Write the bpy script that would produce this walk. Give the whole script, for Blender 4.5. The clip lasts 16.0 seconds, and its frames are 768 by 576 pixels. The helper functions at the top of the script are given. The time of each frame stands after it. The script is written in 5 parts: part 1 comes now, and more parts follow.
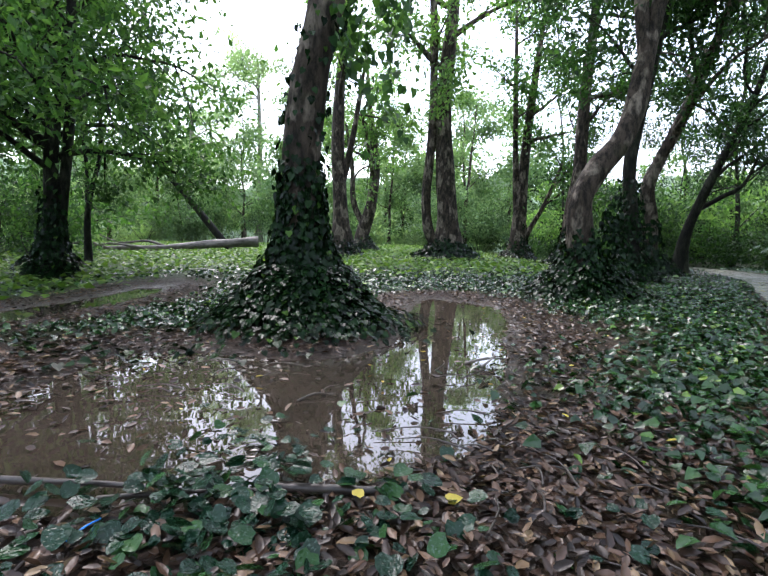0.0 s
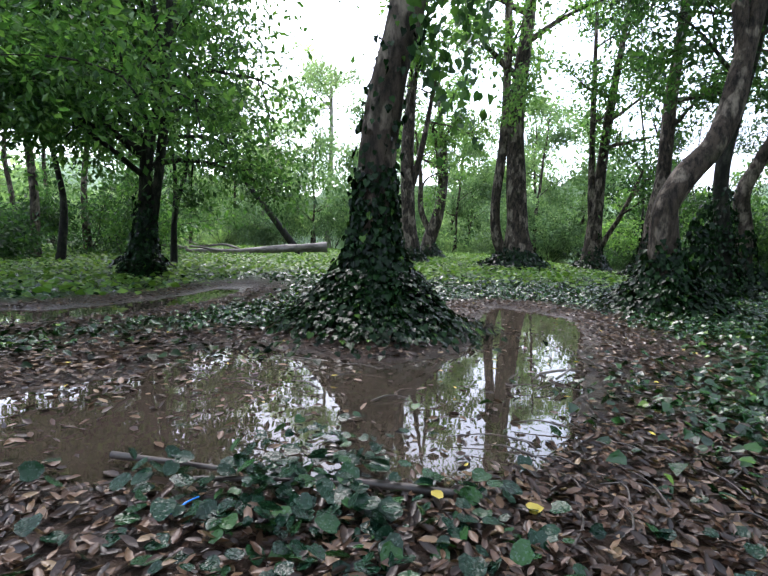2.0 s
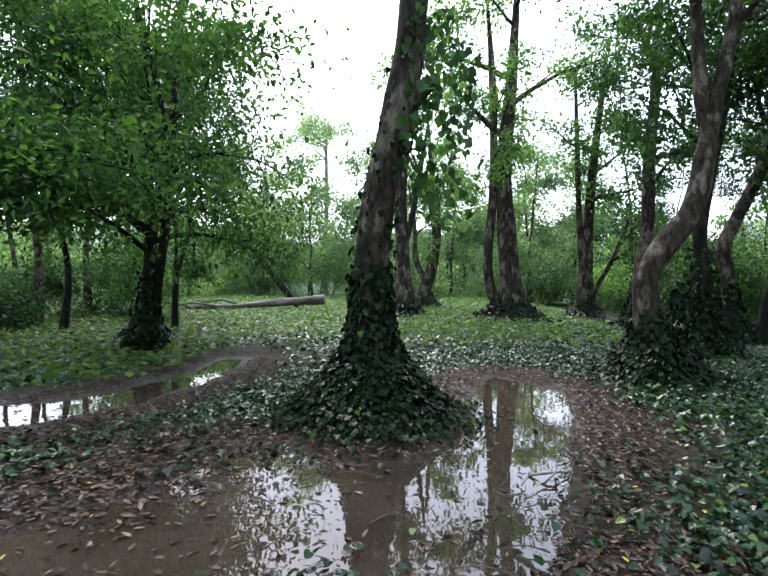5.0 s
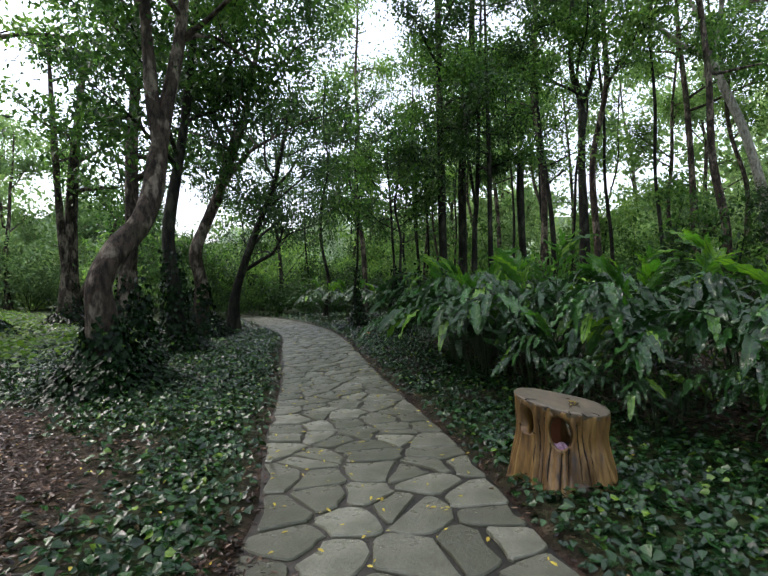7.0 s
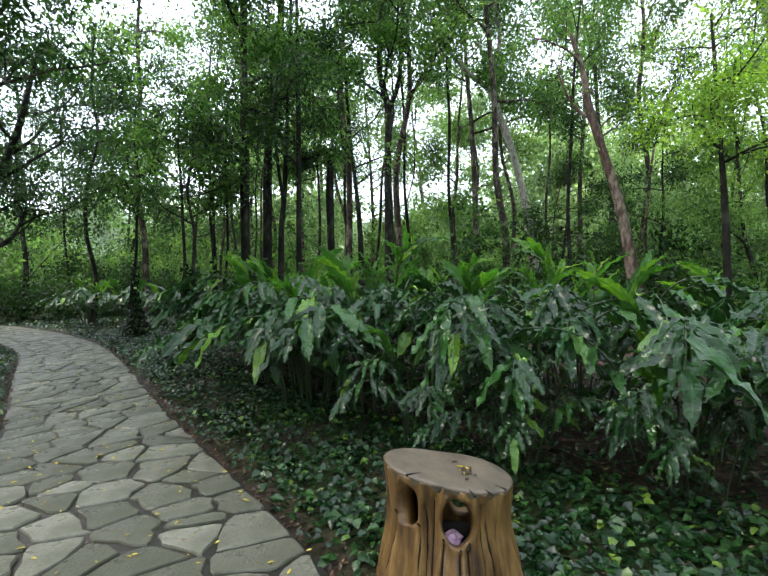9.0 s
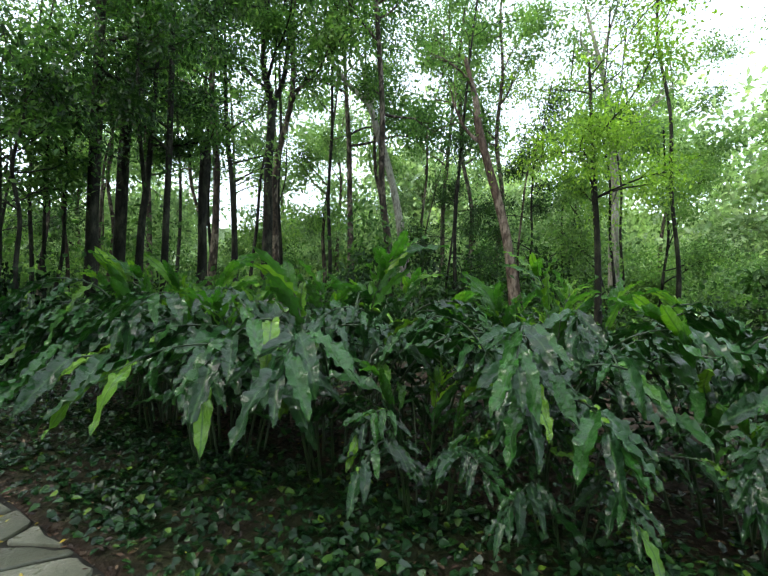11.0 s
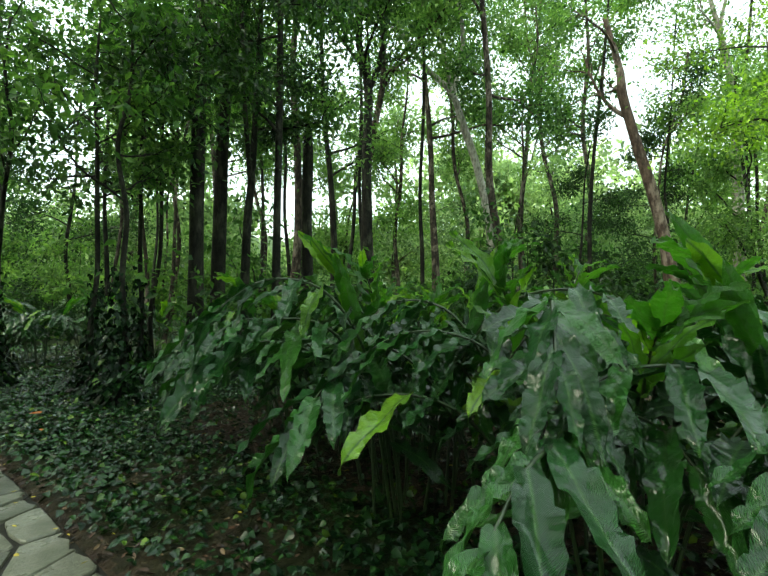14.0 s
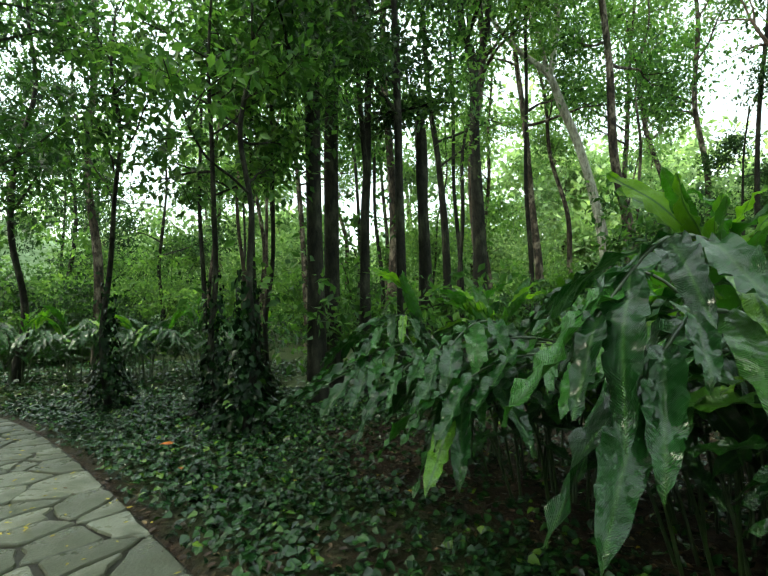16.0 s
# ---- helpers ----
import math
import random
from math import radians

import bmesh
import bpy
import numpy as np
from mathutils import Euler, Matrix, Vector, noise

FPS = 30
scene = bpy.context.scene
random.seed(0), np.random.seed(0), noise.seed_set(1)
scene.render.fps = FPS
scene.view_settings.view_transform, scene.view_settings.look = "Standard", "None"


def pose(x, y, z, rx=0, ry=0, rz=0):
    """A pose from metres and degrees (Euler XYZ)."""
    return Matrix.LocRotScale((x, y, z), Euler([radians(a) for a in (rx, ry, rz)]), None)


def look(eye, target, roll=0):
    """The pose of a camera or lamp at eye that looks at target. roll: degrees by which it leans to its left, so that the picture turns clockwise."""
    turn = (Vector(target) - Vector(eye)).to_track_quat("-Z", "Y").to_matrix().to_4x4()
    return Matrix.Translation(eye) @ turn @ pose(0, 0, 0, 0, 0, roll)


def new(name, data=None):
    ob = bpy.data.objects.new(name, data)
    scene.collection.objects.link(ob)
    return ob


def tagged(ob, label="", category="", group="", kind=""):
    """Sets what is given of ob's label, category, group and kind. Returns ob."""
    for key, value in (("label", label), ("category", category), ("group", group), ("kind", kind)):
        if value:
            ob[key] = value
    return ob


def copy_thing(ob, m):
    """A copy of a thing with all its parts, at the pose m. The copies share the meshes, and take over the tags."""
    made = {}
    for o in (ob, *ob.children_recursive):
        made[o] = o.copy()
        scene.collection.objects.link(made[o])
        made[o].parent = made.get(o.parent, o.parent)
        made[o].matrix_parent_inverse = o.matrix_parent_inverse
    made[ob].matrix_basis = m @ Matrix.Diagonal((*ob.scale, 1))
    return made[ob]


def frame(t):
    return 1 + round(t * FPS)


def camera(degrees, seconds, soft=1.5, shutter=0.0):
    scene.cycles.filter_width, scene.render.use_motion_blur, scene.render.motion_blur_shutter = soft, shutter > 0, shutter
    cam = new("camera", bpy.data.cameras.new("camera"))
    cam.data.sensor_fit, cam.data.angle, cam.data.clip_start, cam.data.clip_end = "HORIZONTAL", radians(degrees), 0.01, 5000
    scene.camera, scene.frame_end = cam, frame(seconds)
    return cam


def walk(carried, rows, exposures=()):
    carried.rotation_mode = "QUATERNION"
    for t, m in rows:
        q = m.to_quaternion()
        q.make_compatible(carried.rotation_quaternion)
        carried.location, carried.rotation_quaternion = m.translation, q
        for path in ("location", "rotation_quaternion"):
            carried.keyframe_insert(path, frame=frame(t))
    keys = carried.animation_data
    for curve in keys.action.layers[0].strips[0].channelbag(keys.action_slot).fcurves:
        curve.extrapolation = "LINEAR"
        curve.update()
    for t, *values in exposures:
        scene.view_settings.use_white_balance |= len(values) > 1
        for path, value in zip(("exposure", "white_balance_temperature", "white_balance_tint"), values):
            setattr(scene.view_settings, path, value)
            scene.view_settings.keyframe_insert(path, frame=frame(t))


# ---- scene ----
cam = camera(77.5, 16.0, 1.5)
# seconds, x, y, eye height, heading (to the left of +y), tilt, lean
PATH = [
    (0.0, 0.000, 0.000, 0.882, 0.00, -5.19, 0.88),
    (0.5, -0.019, -0.014, 0.877, 2.79, -4.69, 0.36),
    (1.0, -0.033, -0.007, 0.861, 4.59, -4.47, 0.98),
    (1.5, -0.050, -0.015, 0.859, 6.24, -4.49, 1.77),
    (2.0, -0.069, -0.035, 0.866, 7.66, -4.50, 1.95),
    (2.5, -0.087, -0.073, 0.891, 9.29, -3.75, 1.94),
    (3.0, -0.100, -0.133, 0.928, 10.48, -2.52, 1.69),
    (3.2, -0.098, -0.161, 0.946, 10.92, -2.01, 1.44),
    (5.3, 0.014, -0.444, 1.574, 5.37, 0.52, -0.30),
    (5.5, 0.055, -0.558, 1.643, 1.86, 0.57, -0.33),
    (6.0, 0.158, -0.754, 1.675, -11.68, 0.86, -1.75),
    (6.5, 0.496, -0.278, 1.621, -28.89, 0.66, -2.16),
    (7.0, 0.937, -0.062, 1.539, -46.57, -0.46, -1.60),
    (7.5, 1.232, 0.243, 1.519, -58.35, -1.44, -1.24),
    (8.0, 1.568, 0.458, 1.507, -61.11, -2.00, -1.83),
    (8.5, 1.794, 0.679, 1.556, -64.90, -1.34, -0.96),
    (9.0, 1.968, 0.958, 1.622, -70.67, -0.88, -0.49),
    (9.5, 2.301, 1.345, 1.579, -77.43, 0.00, 0.57),
    (10.0, 2.511, 1.537, 1.617, -81.55, 0.25, 0.29),
    (10.2, 2.593, 1.672, 1.647, -83.44, 0.47, 0.68),
    (12.3, 3.722, 3.780, 1.618, -91.87, 0.88, 1.16),
    (12.5, 3.888, 3.935, 1.626, -91.12, 0.90, 1.08),
    (13.0, 4.282, 4.286, 1.603, -88.65, 1.20, 1.13),
    (13.5, 4.578, 4.629, 1.596, -87.47, 1.35, 1.06),
    (14.0, 4.916, 4.963, 1.599, -85.35, 1.73, 0.56),
    (14.5, 5.193, 5.303, 1.595, -83.37, 2.16, 0.36),
    (15.0, 5.402, 5.641, 1.623, -82.50, 2.48, 0.13),
    (15.5, 5.716, 6.039, 1.596, -80.48, 2.69, -0.22),
    (16.0, 6.082, 6.466, 1.517, -77.92, 2.78, -1.37),
]


def held(x, y, z, heading, tilt, lean):
    ahead = (x - math.sin(radians(heading)) * math.cos(radians(tilt)), y + math.cos(radians(heading)) * math.cos(radians(tilt)), z + math.sin(radians(tilt)))
    return look((x, y, z), ahead, lean)


walk(cam, [(row[0], held(*row[1:])) for row in PATH], [(0.0, 1.08, 6050, 20), (5.5, 0.85, 6050, 18), (7.0, 0.62, 6450, 20), (8.5, 1.15, 6500, 16), (10.0, 1.12, 6300, 17), (12.5, 1.02, 6950, -4), (16.0, 1.28, 7200, -6)])

# ---- world and light ----
world = bpy.data.worlds.new("overcast_sky")
scene.world = world
world.use_nodes = True
wn = world.node_tree.nodes
wl = world.node_tree.links
sky = wn.new("ShaderNodeTexSky")
sky.sky_type, sky.sun_disc = "NISHITA", False
sky.sun_elevation, sky.sun_rotation = radians(52), radians(-25)
sky.air_density, sky.dust_density = 1.2, 3.0
veil = wn.new("ShaderNodeMix")
veil.data_type = "RGBA"
veil.inputs["Factor"].default_value = 0.32
veil.inputs["B"].default_value = (13.5, 14.6, 15.4, 1)
wl.new(sky.outputs[0], veil.inputs["A"])
wl.new(veil.outputs["Result"], wn["Background"].inputs["Color"])
wn["Background"].inputs["Strength"].default_value = 0.2
sun = new("sun", bpy.data.lights.new("sun", "SUN"))
sun.data.energy, sun.data.angle, sun.data.color = 1.3, radians(25), (1.0, 0.97, 0.9)
sun.matrix_world = look((-8, 17, 26), (0, 0, 0))

rng = np.random.default_rng(7)


# ---- materials ----
def material(name):
    m = bpy.data.materials.new(name)
    m.use_nodes = True
    t = m.node_tree
    return m, t, t.nodes["Principled BSDF"], t.nodes["Material Output"]


def node(t, kind, **values):
    n = t.nodes.new(kind)
    for key, v in values.items():
        n.inputs[key].default_value = v
    return n


def ramp(t, fac, stops):
    r = t.nodes.new("ShaderNodeValToRGB")
    while len(r.color_ramp.elements) < len(stops):
        r.color_ramp.elements.new(0.5)
    for e, (p, c) in zip(r.color_ramp.elements, stops):
        e.position, e.color = p, (*c, 1)
    t.links.new(fac, r.inputs[0])
    return r.outputs[0]


def blend(t, fac, a, b, how="MIX"):
    m = t.nodes.new("ShaderNodeMix")
    m.data_type, m.blend_type = "RGBA", how
    for sock, v in ((m.inputs["Factor"], fac), (m.inputs["A"], a), (m.inputs["B"], b)):
        if isinstance(v, (int, float)):
            sock.default_value = v
        elif isinstance(v, tuple):
            sock.default_value = (*v, 1)
        else:
            t.links.new(v, sock)
    return m.outputs["Result"]


def noise_of(t, scale, detail=4, stretch=None, rough=0.6):
    c = t.nodes.new("ShaderNodeTexCoord")
    out = c.outputs["Object"]
    if stretch:
        mp = t.nodes.new("ShaderNodeMapping")
        mp.inputs["Scale"].default_value = stretch
        t.links.new(out, mp.inputs[0])
        out = mp.outputs[0]
    n = node(t, "ShaderNodeTexNoise", Scale=scale, Detail=detail, Roughness=rough)
    t.links.new(out, n.inputs["Vector"])
    return n.outputs["Fac"]


def bumped(t, bsdf, height, strength, distance):
    b = node(t, "ShaderNodeBump", Strength=strength, Distance=distance)
    t.links.new(height, b.inputs["Height"])
    t.links.new(b.outputs[0], bsdf.inputs["Normal"])


def leaf_material(name, stops, rough, through_share, by="island", vein=None, spots=None, gloss=0.5, wet=0.0, clumps=None):
    """Leaves: a colour of its own for each leaf, gloss on top, light passing through."""
    m, t, b, out = material(name)
    if by == "island":
        g = t.nodes.new("ShaderNodeNewGeometry")
        fac = g.outputs["Random Per Island"]
    else:
        g = t.nodes.new("ShaderNodeObjectInfo")
        fac = g.outputs["Random"]
    col = ramp(t, fac, stops)
    if vein:
        w = node(t, "ShaderNodeTexWave", Scale=vein, Distortion=1.2)
        w.bands_direction = "DIAGONAL"
        c = t.nodes.new("ShaderNodeTexCoord")
        sep = t.nodes.new("ShaderNodeSeparateXYZ")
        t.links.new(c.outputs["Object"], sep.inputs[0])
        ab = t.nodes.new("ShaderNodeMath")
        ab.operation = "ABSOLUTE"
        t.links.new(sep.outputs["X"], ab.inputs[0])
        com = t.nodes.new("ShaderNodeCombineXYZ")
        t.links.new(ab.outputs[0], com.inputs["X"])
        t.links.new(sep.outputs["Y"], com.inputs["Y"])
        t.links.new(com.outputs[0], w.inputs["Vector"])
        light = ramp(t, w.outputs["Fac"], [(0.2, (0.86, 0.88, 0.86)), (1.0, (1.08, 1.08, 1.05))])
        col = blend(t, 1.0, col, light, "MULTIPLY")
        rib = ramp(t, ab.outputs[0], [(0.0, (1, 1, 1)), (0.008, (0, 0, 0))])
        col = blend(t, rib, col, (0.05, 0.13, 0.03))
        ripple = noise_of(t, 34, 3)
        both = t.nodes.new("ShaderNodeMath")
        both.operation, both.inputs[1].default_value = "MULTIPLY_ADD", 0.09
        t.links.new(w.outputs["Fac"], both.inputs[0])
        t.links.new(ripple, both.inputs[2])
        bumped(t, b, both.outputs[0], 1.0, 0.03)
    mott = noise_of(t, 14 if vein else 9, 3)
    col = blend(t, 0.5, col, ramp(t, mott, [(0.3, (0.55, 0.55, 0.5)), (0.7, (1.25, 1.25, 1.2))]), "MULTIPLY")
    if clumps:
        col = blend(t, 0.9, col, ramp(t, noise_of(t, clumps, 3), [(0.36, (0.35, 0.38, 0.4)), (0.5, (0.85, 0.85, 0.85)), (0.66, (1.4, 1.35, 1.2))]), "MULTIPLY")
    if not vein:
        bumped(t, b, noise_of(t, 55, 2), 1.0, 0.005 if spots else 0.002)
    if spots:
        fleck = noise_of(t, spots, 2)
        col = blend(t, ramp(t, fleck, [(0.56, (0, 0, 0)), (0.64, (0.38, 0.38, 0.38))]), col, (0.1, 0.15, 0.125))
    t.links.new(col, b.inputs["Base Color"])
    b.inputs["Roughness"].default_value = rough
    b.inputs["Specular IOR Level"].default_value = gloss
    b.inputs["Coat Weight"].default_value = wet
    b.inputs["Coat Roughness"].default_value = 0.08
    b.inputs["Coat IOR"].default_value = 1.6
    tr = t.nodes.new("ShaderNodeBsdfTranslucent")
    t.links.new(blend(t, 1.0, col, (1.3, 1.45, 0.7), "MULTIPLY"), tr.inputs["Color"])
    mix = t.nodes.new("ShaderNodeMixShader")
    mix.inputs[0].default_value = through_share
    t.links.new(b.outputs[0], mix.inputs[1])
    t.links.new(tr.outputs[0], mix.inputs[2])
    t.links.new(mix.outputs[0], out.inputs["Surface"])
    return m


def bark_material(name, dark, mid, pale, patch=2.2, rough=0.75):
    m, t, b, out = material(name)
    grain = noise_of(t, 11, 8, (1, 1, 0.35), 0.72)
    patches = noise_of(t, patch, 3, (1, 1, 0.5), 0.5)
    col = ramp(t, grain, [(0.42, dark), (0.6, mid)])
    col = blend(t, ramp(t, patches, [(0.52, (0, 0, 0)), (0.57, (1, 1, 1))]), col, blend(t, ramp(t, grain, [(0.4, (0.1, 0.1, 0.1)), (0.6, (0.75, 0.75, 0.75))]), col, pale))
    moss = noise_of(t, 1.1, 4)
    col = blend(t, ramp(t, moss, [(0.58, (0, 0, 0)), (0.75, (0.5, 0.5, 0.5))]), col, (0.05, 0.07, 0.025))
    t.links.new(col, b.inputs["Base Color"])
    b.inputs["Roughness"].default_value = rough
    b.inputs["Specular IOR Level"].default_value = 0.15
    bumped(t, b, grain, 1.0, 0.035)
    return m


def plain_material(name, a, b_col, scale=6, rough=0.6, bump=0.3, depth=0.01, stretch=None):
    m, t, b, out = material(name)
    n = noise_of(t, scale, 5, stretch)
    t.links.new(ramp(t, n, [(0.32, a), (0.68, b_col)]), b.inputs["Base Color"])
    b.inputs["Roughness"].default_value = rough
    bumped(t, b, n, bump, depth)
    return m


M_BARK = bark_material("mottled_bark", (0.010, 0.008, 0.006), (0.06, 0.046, 0.033), (0.23, 0.195, 0.15), 3.4)
M_BARK_DARK = bark_material("dark_bark", (0.004, 0.004, 0.003), (0.017, 0.017, 0.011), (0.05, 0.052, 0.036))
M_BARK_PALE = bark_material("pale_bark", (0.12, 0.115, 0.09), (0.27, 0.26, 0.21), (0.42, 0.41, 0.35), 1.2)
M_BARK_RED = bark_material("reddish_bark", (0.035, 0.024, 0.018), (0.105, 0.074, 0.055), (0.24, 0.2, 0.16))
M_DEADWOOD = plain_material("weathered_wood", (0.05, 0.042, 0.034), (0.2, 0.175, 0.15), 8, 0.7, 0.5, 0.02, (0.3, 1, 1))
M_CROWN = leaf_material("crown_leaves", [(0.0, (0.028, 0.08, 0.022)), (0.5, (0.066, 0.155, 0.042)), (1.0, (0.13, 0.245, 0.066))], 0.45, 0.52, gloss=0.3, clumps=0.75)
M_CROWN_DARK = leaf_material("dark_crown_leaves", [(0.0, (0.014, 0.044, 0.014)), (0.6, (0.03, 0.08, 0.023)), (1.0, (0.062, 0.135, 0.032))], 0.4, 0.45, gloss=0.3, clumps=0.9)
# Light green leaves, lifted a little further to paint in the background's haze.
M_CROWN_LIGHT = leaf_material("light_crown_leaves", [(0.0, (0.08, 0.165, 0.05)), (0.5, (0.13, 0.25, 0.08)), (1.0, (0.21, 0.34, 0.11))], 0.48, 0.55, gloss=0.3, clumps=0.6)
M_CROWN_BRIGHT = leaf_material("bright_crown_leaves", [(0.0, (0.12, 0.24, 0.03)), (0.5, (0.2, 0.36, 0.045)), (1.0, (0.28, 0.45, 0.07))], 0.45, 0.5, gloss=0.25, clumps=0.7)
# Distance haze is painted into the colour: these two are paled crown leaves.
M_CROWN_FAR = leaf_material("haze_paled_crown_leaves", [(0.0, (0.12, 0.21, 0.1)), (0.5, (0.2, 0.31, 0.165)), (1.0, (0.3, 0.42, 0.24))], 0.6, 0.5, gloss=0.2, clumps=0.35)
M_CROWN_HAZE = leaf_material("haze_painted_crown_leaves", [(0.0, (0.24, 0.36, 0.2)), (0.5, (0.36, 0.48, 0.29)), (1.0, (0.48, 0.6, 0.38))], 0.7, 0.5, gloss=0.1, clumps=0.2)
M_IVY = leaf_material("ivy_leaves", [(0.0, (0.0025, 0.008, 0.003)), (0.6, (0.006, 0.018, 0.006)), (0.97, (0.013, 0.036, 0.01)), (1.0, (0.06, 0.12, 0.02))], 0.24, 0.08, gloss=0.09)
M_COVER = leaf_material("ground_ivy_leaves", [(0.0, (0.006, 0.022, 0.008)), (0.6, (0.013, 0.046, 0.012)), (0.95, (0.03, 0.088, 0.018)), (1.0, (0.13, 0.22, 0.025))], 0.2, 0.08, gloss=0.34)
# Meadow green, brightened so that the clearing's light sits in the colour.
M_COVER_LIT = leaf_material("lit_green_meadow_leaves", [(0.0, (0.05, 0.115, 0.02)), (0.5, (0.09, 0.18, 0.03)), (1.0, (0.17, 0.27, 0.045))], 0.45, 0.35, gloss=0.2)
M_SPOTTED = leaf_material("silver_flecked_leaves", [(0.0, (0.004, 0.017, 0.009)), (0.7, (0.008, 0.032, 0.015)), (1.0, (0.025, 0.075, 0.018))], 0.16, 0.1, spots=95, gloss=0.22)
M_GINGER = leaf_material("ginger_leaves", [(0.0, (0.007, 0.042, 0.008)), (0.6, (0.014, 0.08, 0.012)), (0.93, (0.04, 0.16, 0.02)), (1.0, (0.2, 0.4, 0.03))], 0.28, 0.1, "object", 105, None, 0.2, 0.36)
# Upright young leaves: lime green, with a backlit glow put into the colour.
M_GINGER_YOUNG_BACKLIT = leaf_material("young_backlit_ginger_leaves", [(0.0, (0.03, 0.12, 0.015)), (0.6, (0.07, 0.22, 0.022)), (1.0, (0.2, 0.4, 0.03))], 0.35, 0.42, "object", 105, None, 0.2, 0.25)
M_LITTER = leaf_material("dead_leaves", [(0.0, (0.010, 0.006, 0.004)), (0.4, (0.032, 0.018, 0.012)), (0.7, (0.075, 0.042, 0.027)), (0.9, (0.15, 0.09, 0.055)), (1.0, (0.22, 0.15, 0.08))], 0.3, 0.08, gloss=0.3)
M_YELLOW = leaf_material("yellow_leaves", [(0.0, (0.45, 0.33, 0.04)), (1.0, (0.62, 0.5, 0.07))], 0.45, 0.25)
M_ORANGE = leaf_material("orange_leaf", [(0.0, (0.55, 0.13, 0.02)), (1.0, (0.6, 0.17, 0.03))], 0.45, 0.25)
M_CANE = plain_material("ginger_cane", (0.01, 0.022, 0.006), (0.03, 0.055, 0.014), 12, 0.4, 0.2, 0.005)


def ground_material():
    """Wet soil, with a green zone and a litter zone laid out by the mesh's own masks."""
    m, t, b, out = material("wet_soil")
    fine = noise_of(t, 26, 8)
    broad = noise_of(t, 1.6, 5)
    soil = ramp(t, fine, [(0.3, (0.009, 0.006, 0.004)), (0.55, (0.025, 0.017, 0.011)), (0.75, (0.058, 0.041, 0.027))])
    cell = node(t, "ShaderNodeTexVoronoi", Scale=17)
    c = t.nodes.new("ShaderNodeTexCoord")
    t.links.new(c.outputs["Object"], cell.inputs["Vector"])
    litter = blend(t, 0.6, soil, ramp(t, cell.outputs["Color"], [(0.2, (0.016, 0.01, 0.007)), (0.6, (0.06, 0.036, 0.025)), (0.9, (0.12, 0.08, 0.055))]))
    green = ramp(t, fine, [(0.3, (0.012, 0.026, 0.008)), (0.6, (0.04, 0.085, 0.018)), (0.8, (0.10, 0.17, 0.035))])
    a = t.nodes.new("ShaderNodeVertexColor")
    a.layer_name = "zone"
    s = t.nodes.new("ShaderNodeSeparateColor")
    t.links.new(a.outputs[0], s.inputs[0])
    col = blend(t, s.outputs["Red"], soil, litter)
    col = blend(t, s.outputs["Green"], col, green)
    col = blend(t, 0.6, col, ramp(t, broad, [(0.35, (0.6, 0.6, 0.6)), (0.65, (1.2, 1.2, 1.2))]), "MULTIPLY")
    t.links.new(col, b.inputs["Base Color"])
    dry = ramp(t, fine, [(0.3, (0.4, 0.4, 0.4)), (0.7, (0.85, 0.85, 0.85))])
    t.links.new(blend(t, s.outputs["Blue"], dry, (0.28, 0.28, 0.28)), b.inputs["Roughness"])
    t.links.new(blend(t, s.outputs["Blue"], (0.12, 0.12, 0.12), (0.3, 0.3, 0.3)), b.inputs["Specular IOR Level"])
    bumped(t, b, fine, 1.0, 0.05)
    return m


def stone_material():
    m, t, b, out = material("grey_green_flagstone")
    info = t.nodes.new("ShaderNodeObjectInfo")
    fine, broad = noise_of(t, 38, 7), noise_of(t, 2.6, 4)
    col = ramp(t, info.outputs["Random"], [(0.0, (0.07, 0.071, 0.047)), (0.5, (0.12, 0.12, 0.086)), (1.0, (0.2, 0.2, 0.15))])
    col = blend(t, 0.75, col, ramp(t, fine, [(0.3, (0.6, 0.6, 0.58)), (0.7, (1.3, 1.3, 1.28))]), "MULTIPLY")
    col = blend(t, ramp(t, broad, [(0.42, (0, 0, 0)), (0.66, (0.7, 0.7, 0.7))]), col, (0.055, 0.06, 0.032))
    t.links.new(col, b.inputs["Base Color"])
    t.links.new(ramp(t, broad, [(0.35, (0.22, 0.22, 0.22)), (0.65, (0.5, 0.5, 0.5))]), b.inputs["Roughness"])
    bumped(t, b, fine, 0.5, 0.012)
    return m


def water_material():
    m, t, b, out = material("muddy_water")
    n = noise_of(t, 0.9, 3)
    t.links.new(ramp(t, n, [(0.35, (0.034, 0.026, 0.018)), (0.65, (0.06, 0.046, 0.033))]), b.inputs["Base Color"])
    b.inputs["Roughness"].default_value = 0.015
    b.inputs["IOR"].default_value = 1.55
    bumped(t, b, noise_of(t, 3.5, 2), 0.10, 0.01)
    return m


M_GROUND, M_STONE, M_WATER = ground_material(), stone_material(), water_material()
M_BED = plain_material("dark_joint_soil", (0.012, 0.011, 0.008), (0.034, 0.03, 0.02), 22, 0.6, 0.5, 0.01)


# ---- mesh helpers ----
def mesh_of(name, verts, faces, mat, smooth=True):
    me = bpy.data.meshes.new(name)
    me.from_pydata([tuple(v) for v in verts], [], [tuple(f) for f in faces])
    me.materials.append(mat)
    if smooth:
        me.polygons.foreach_set("use_smooth", [True] * len(me.polygons))
    me.update()
    return me


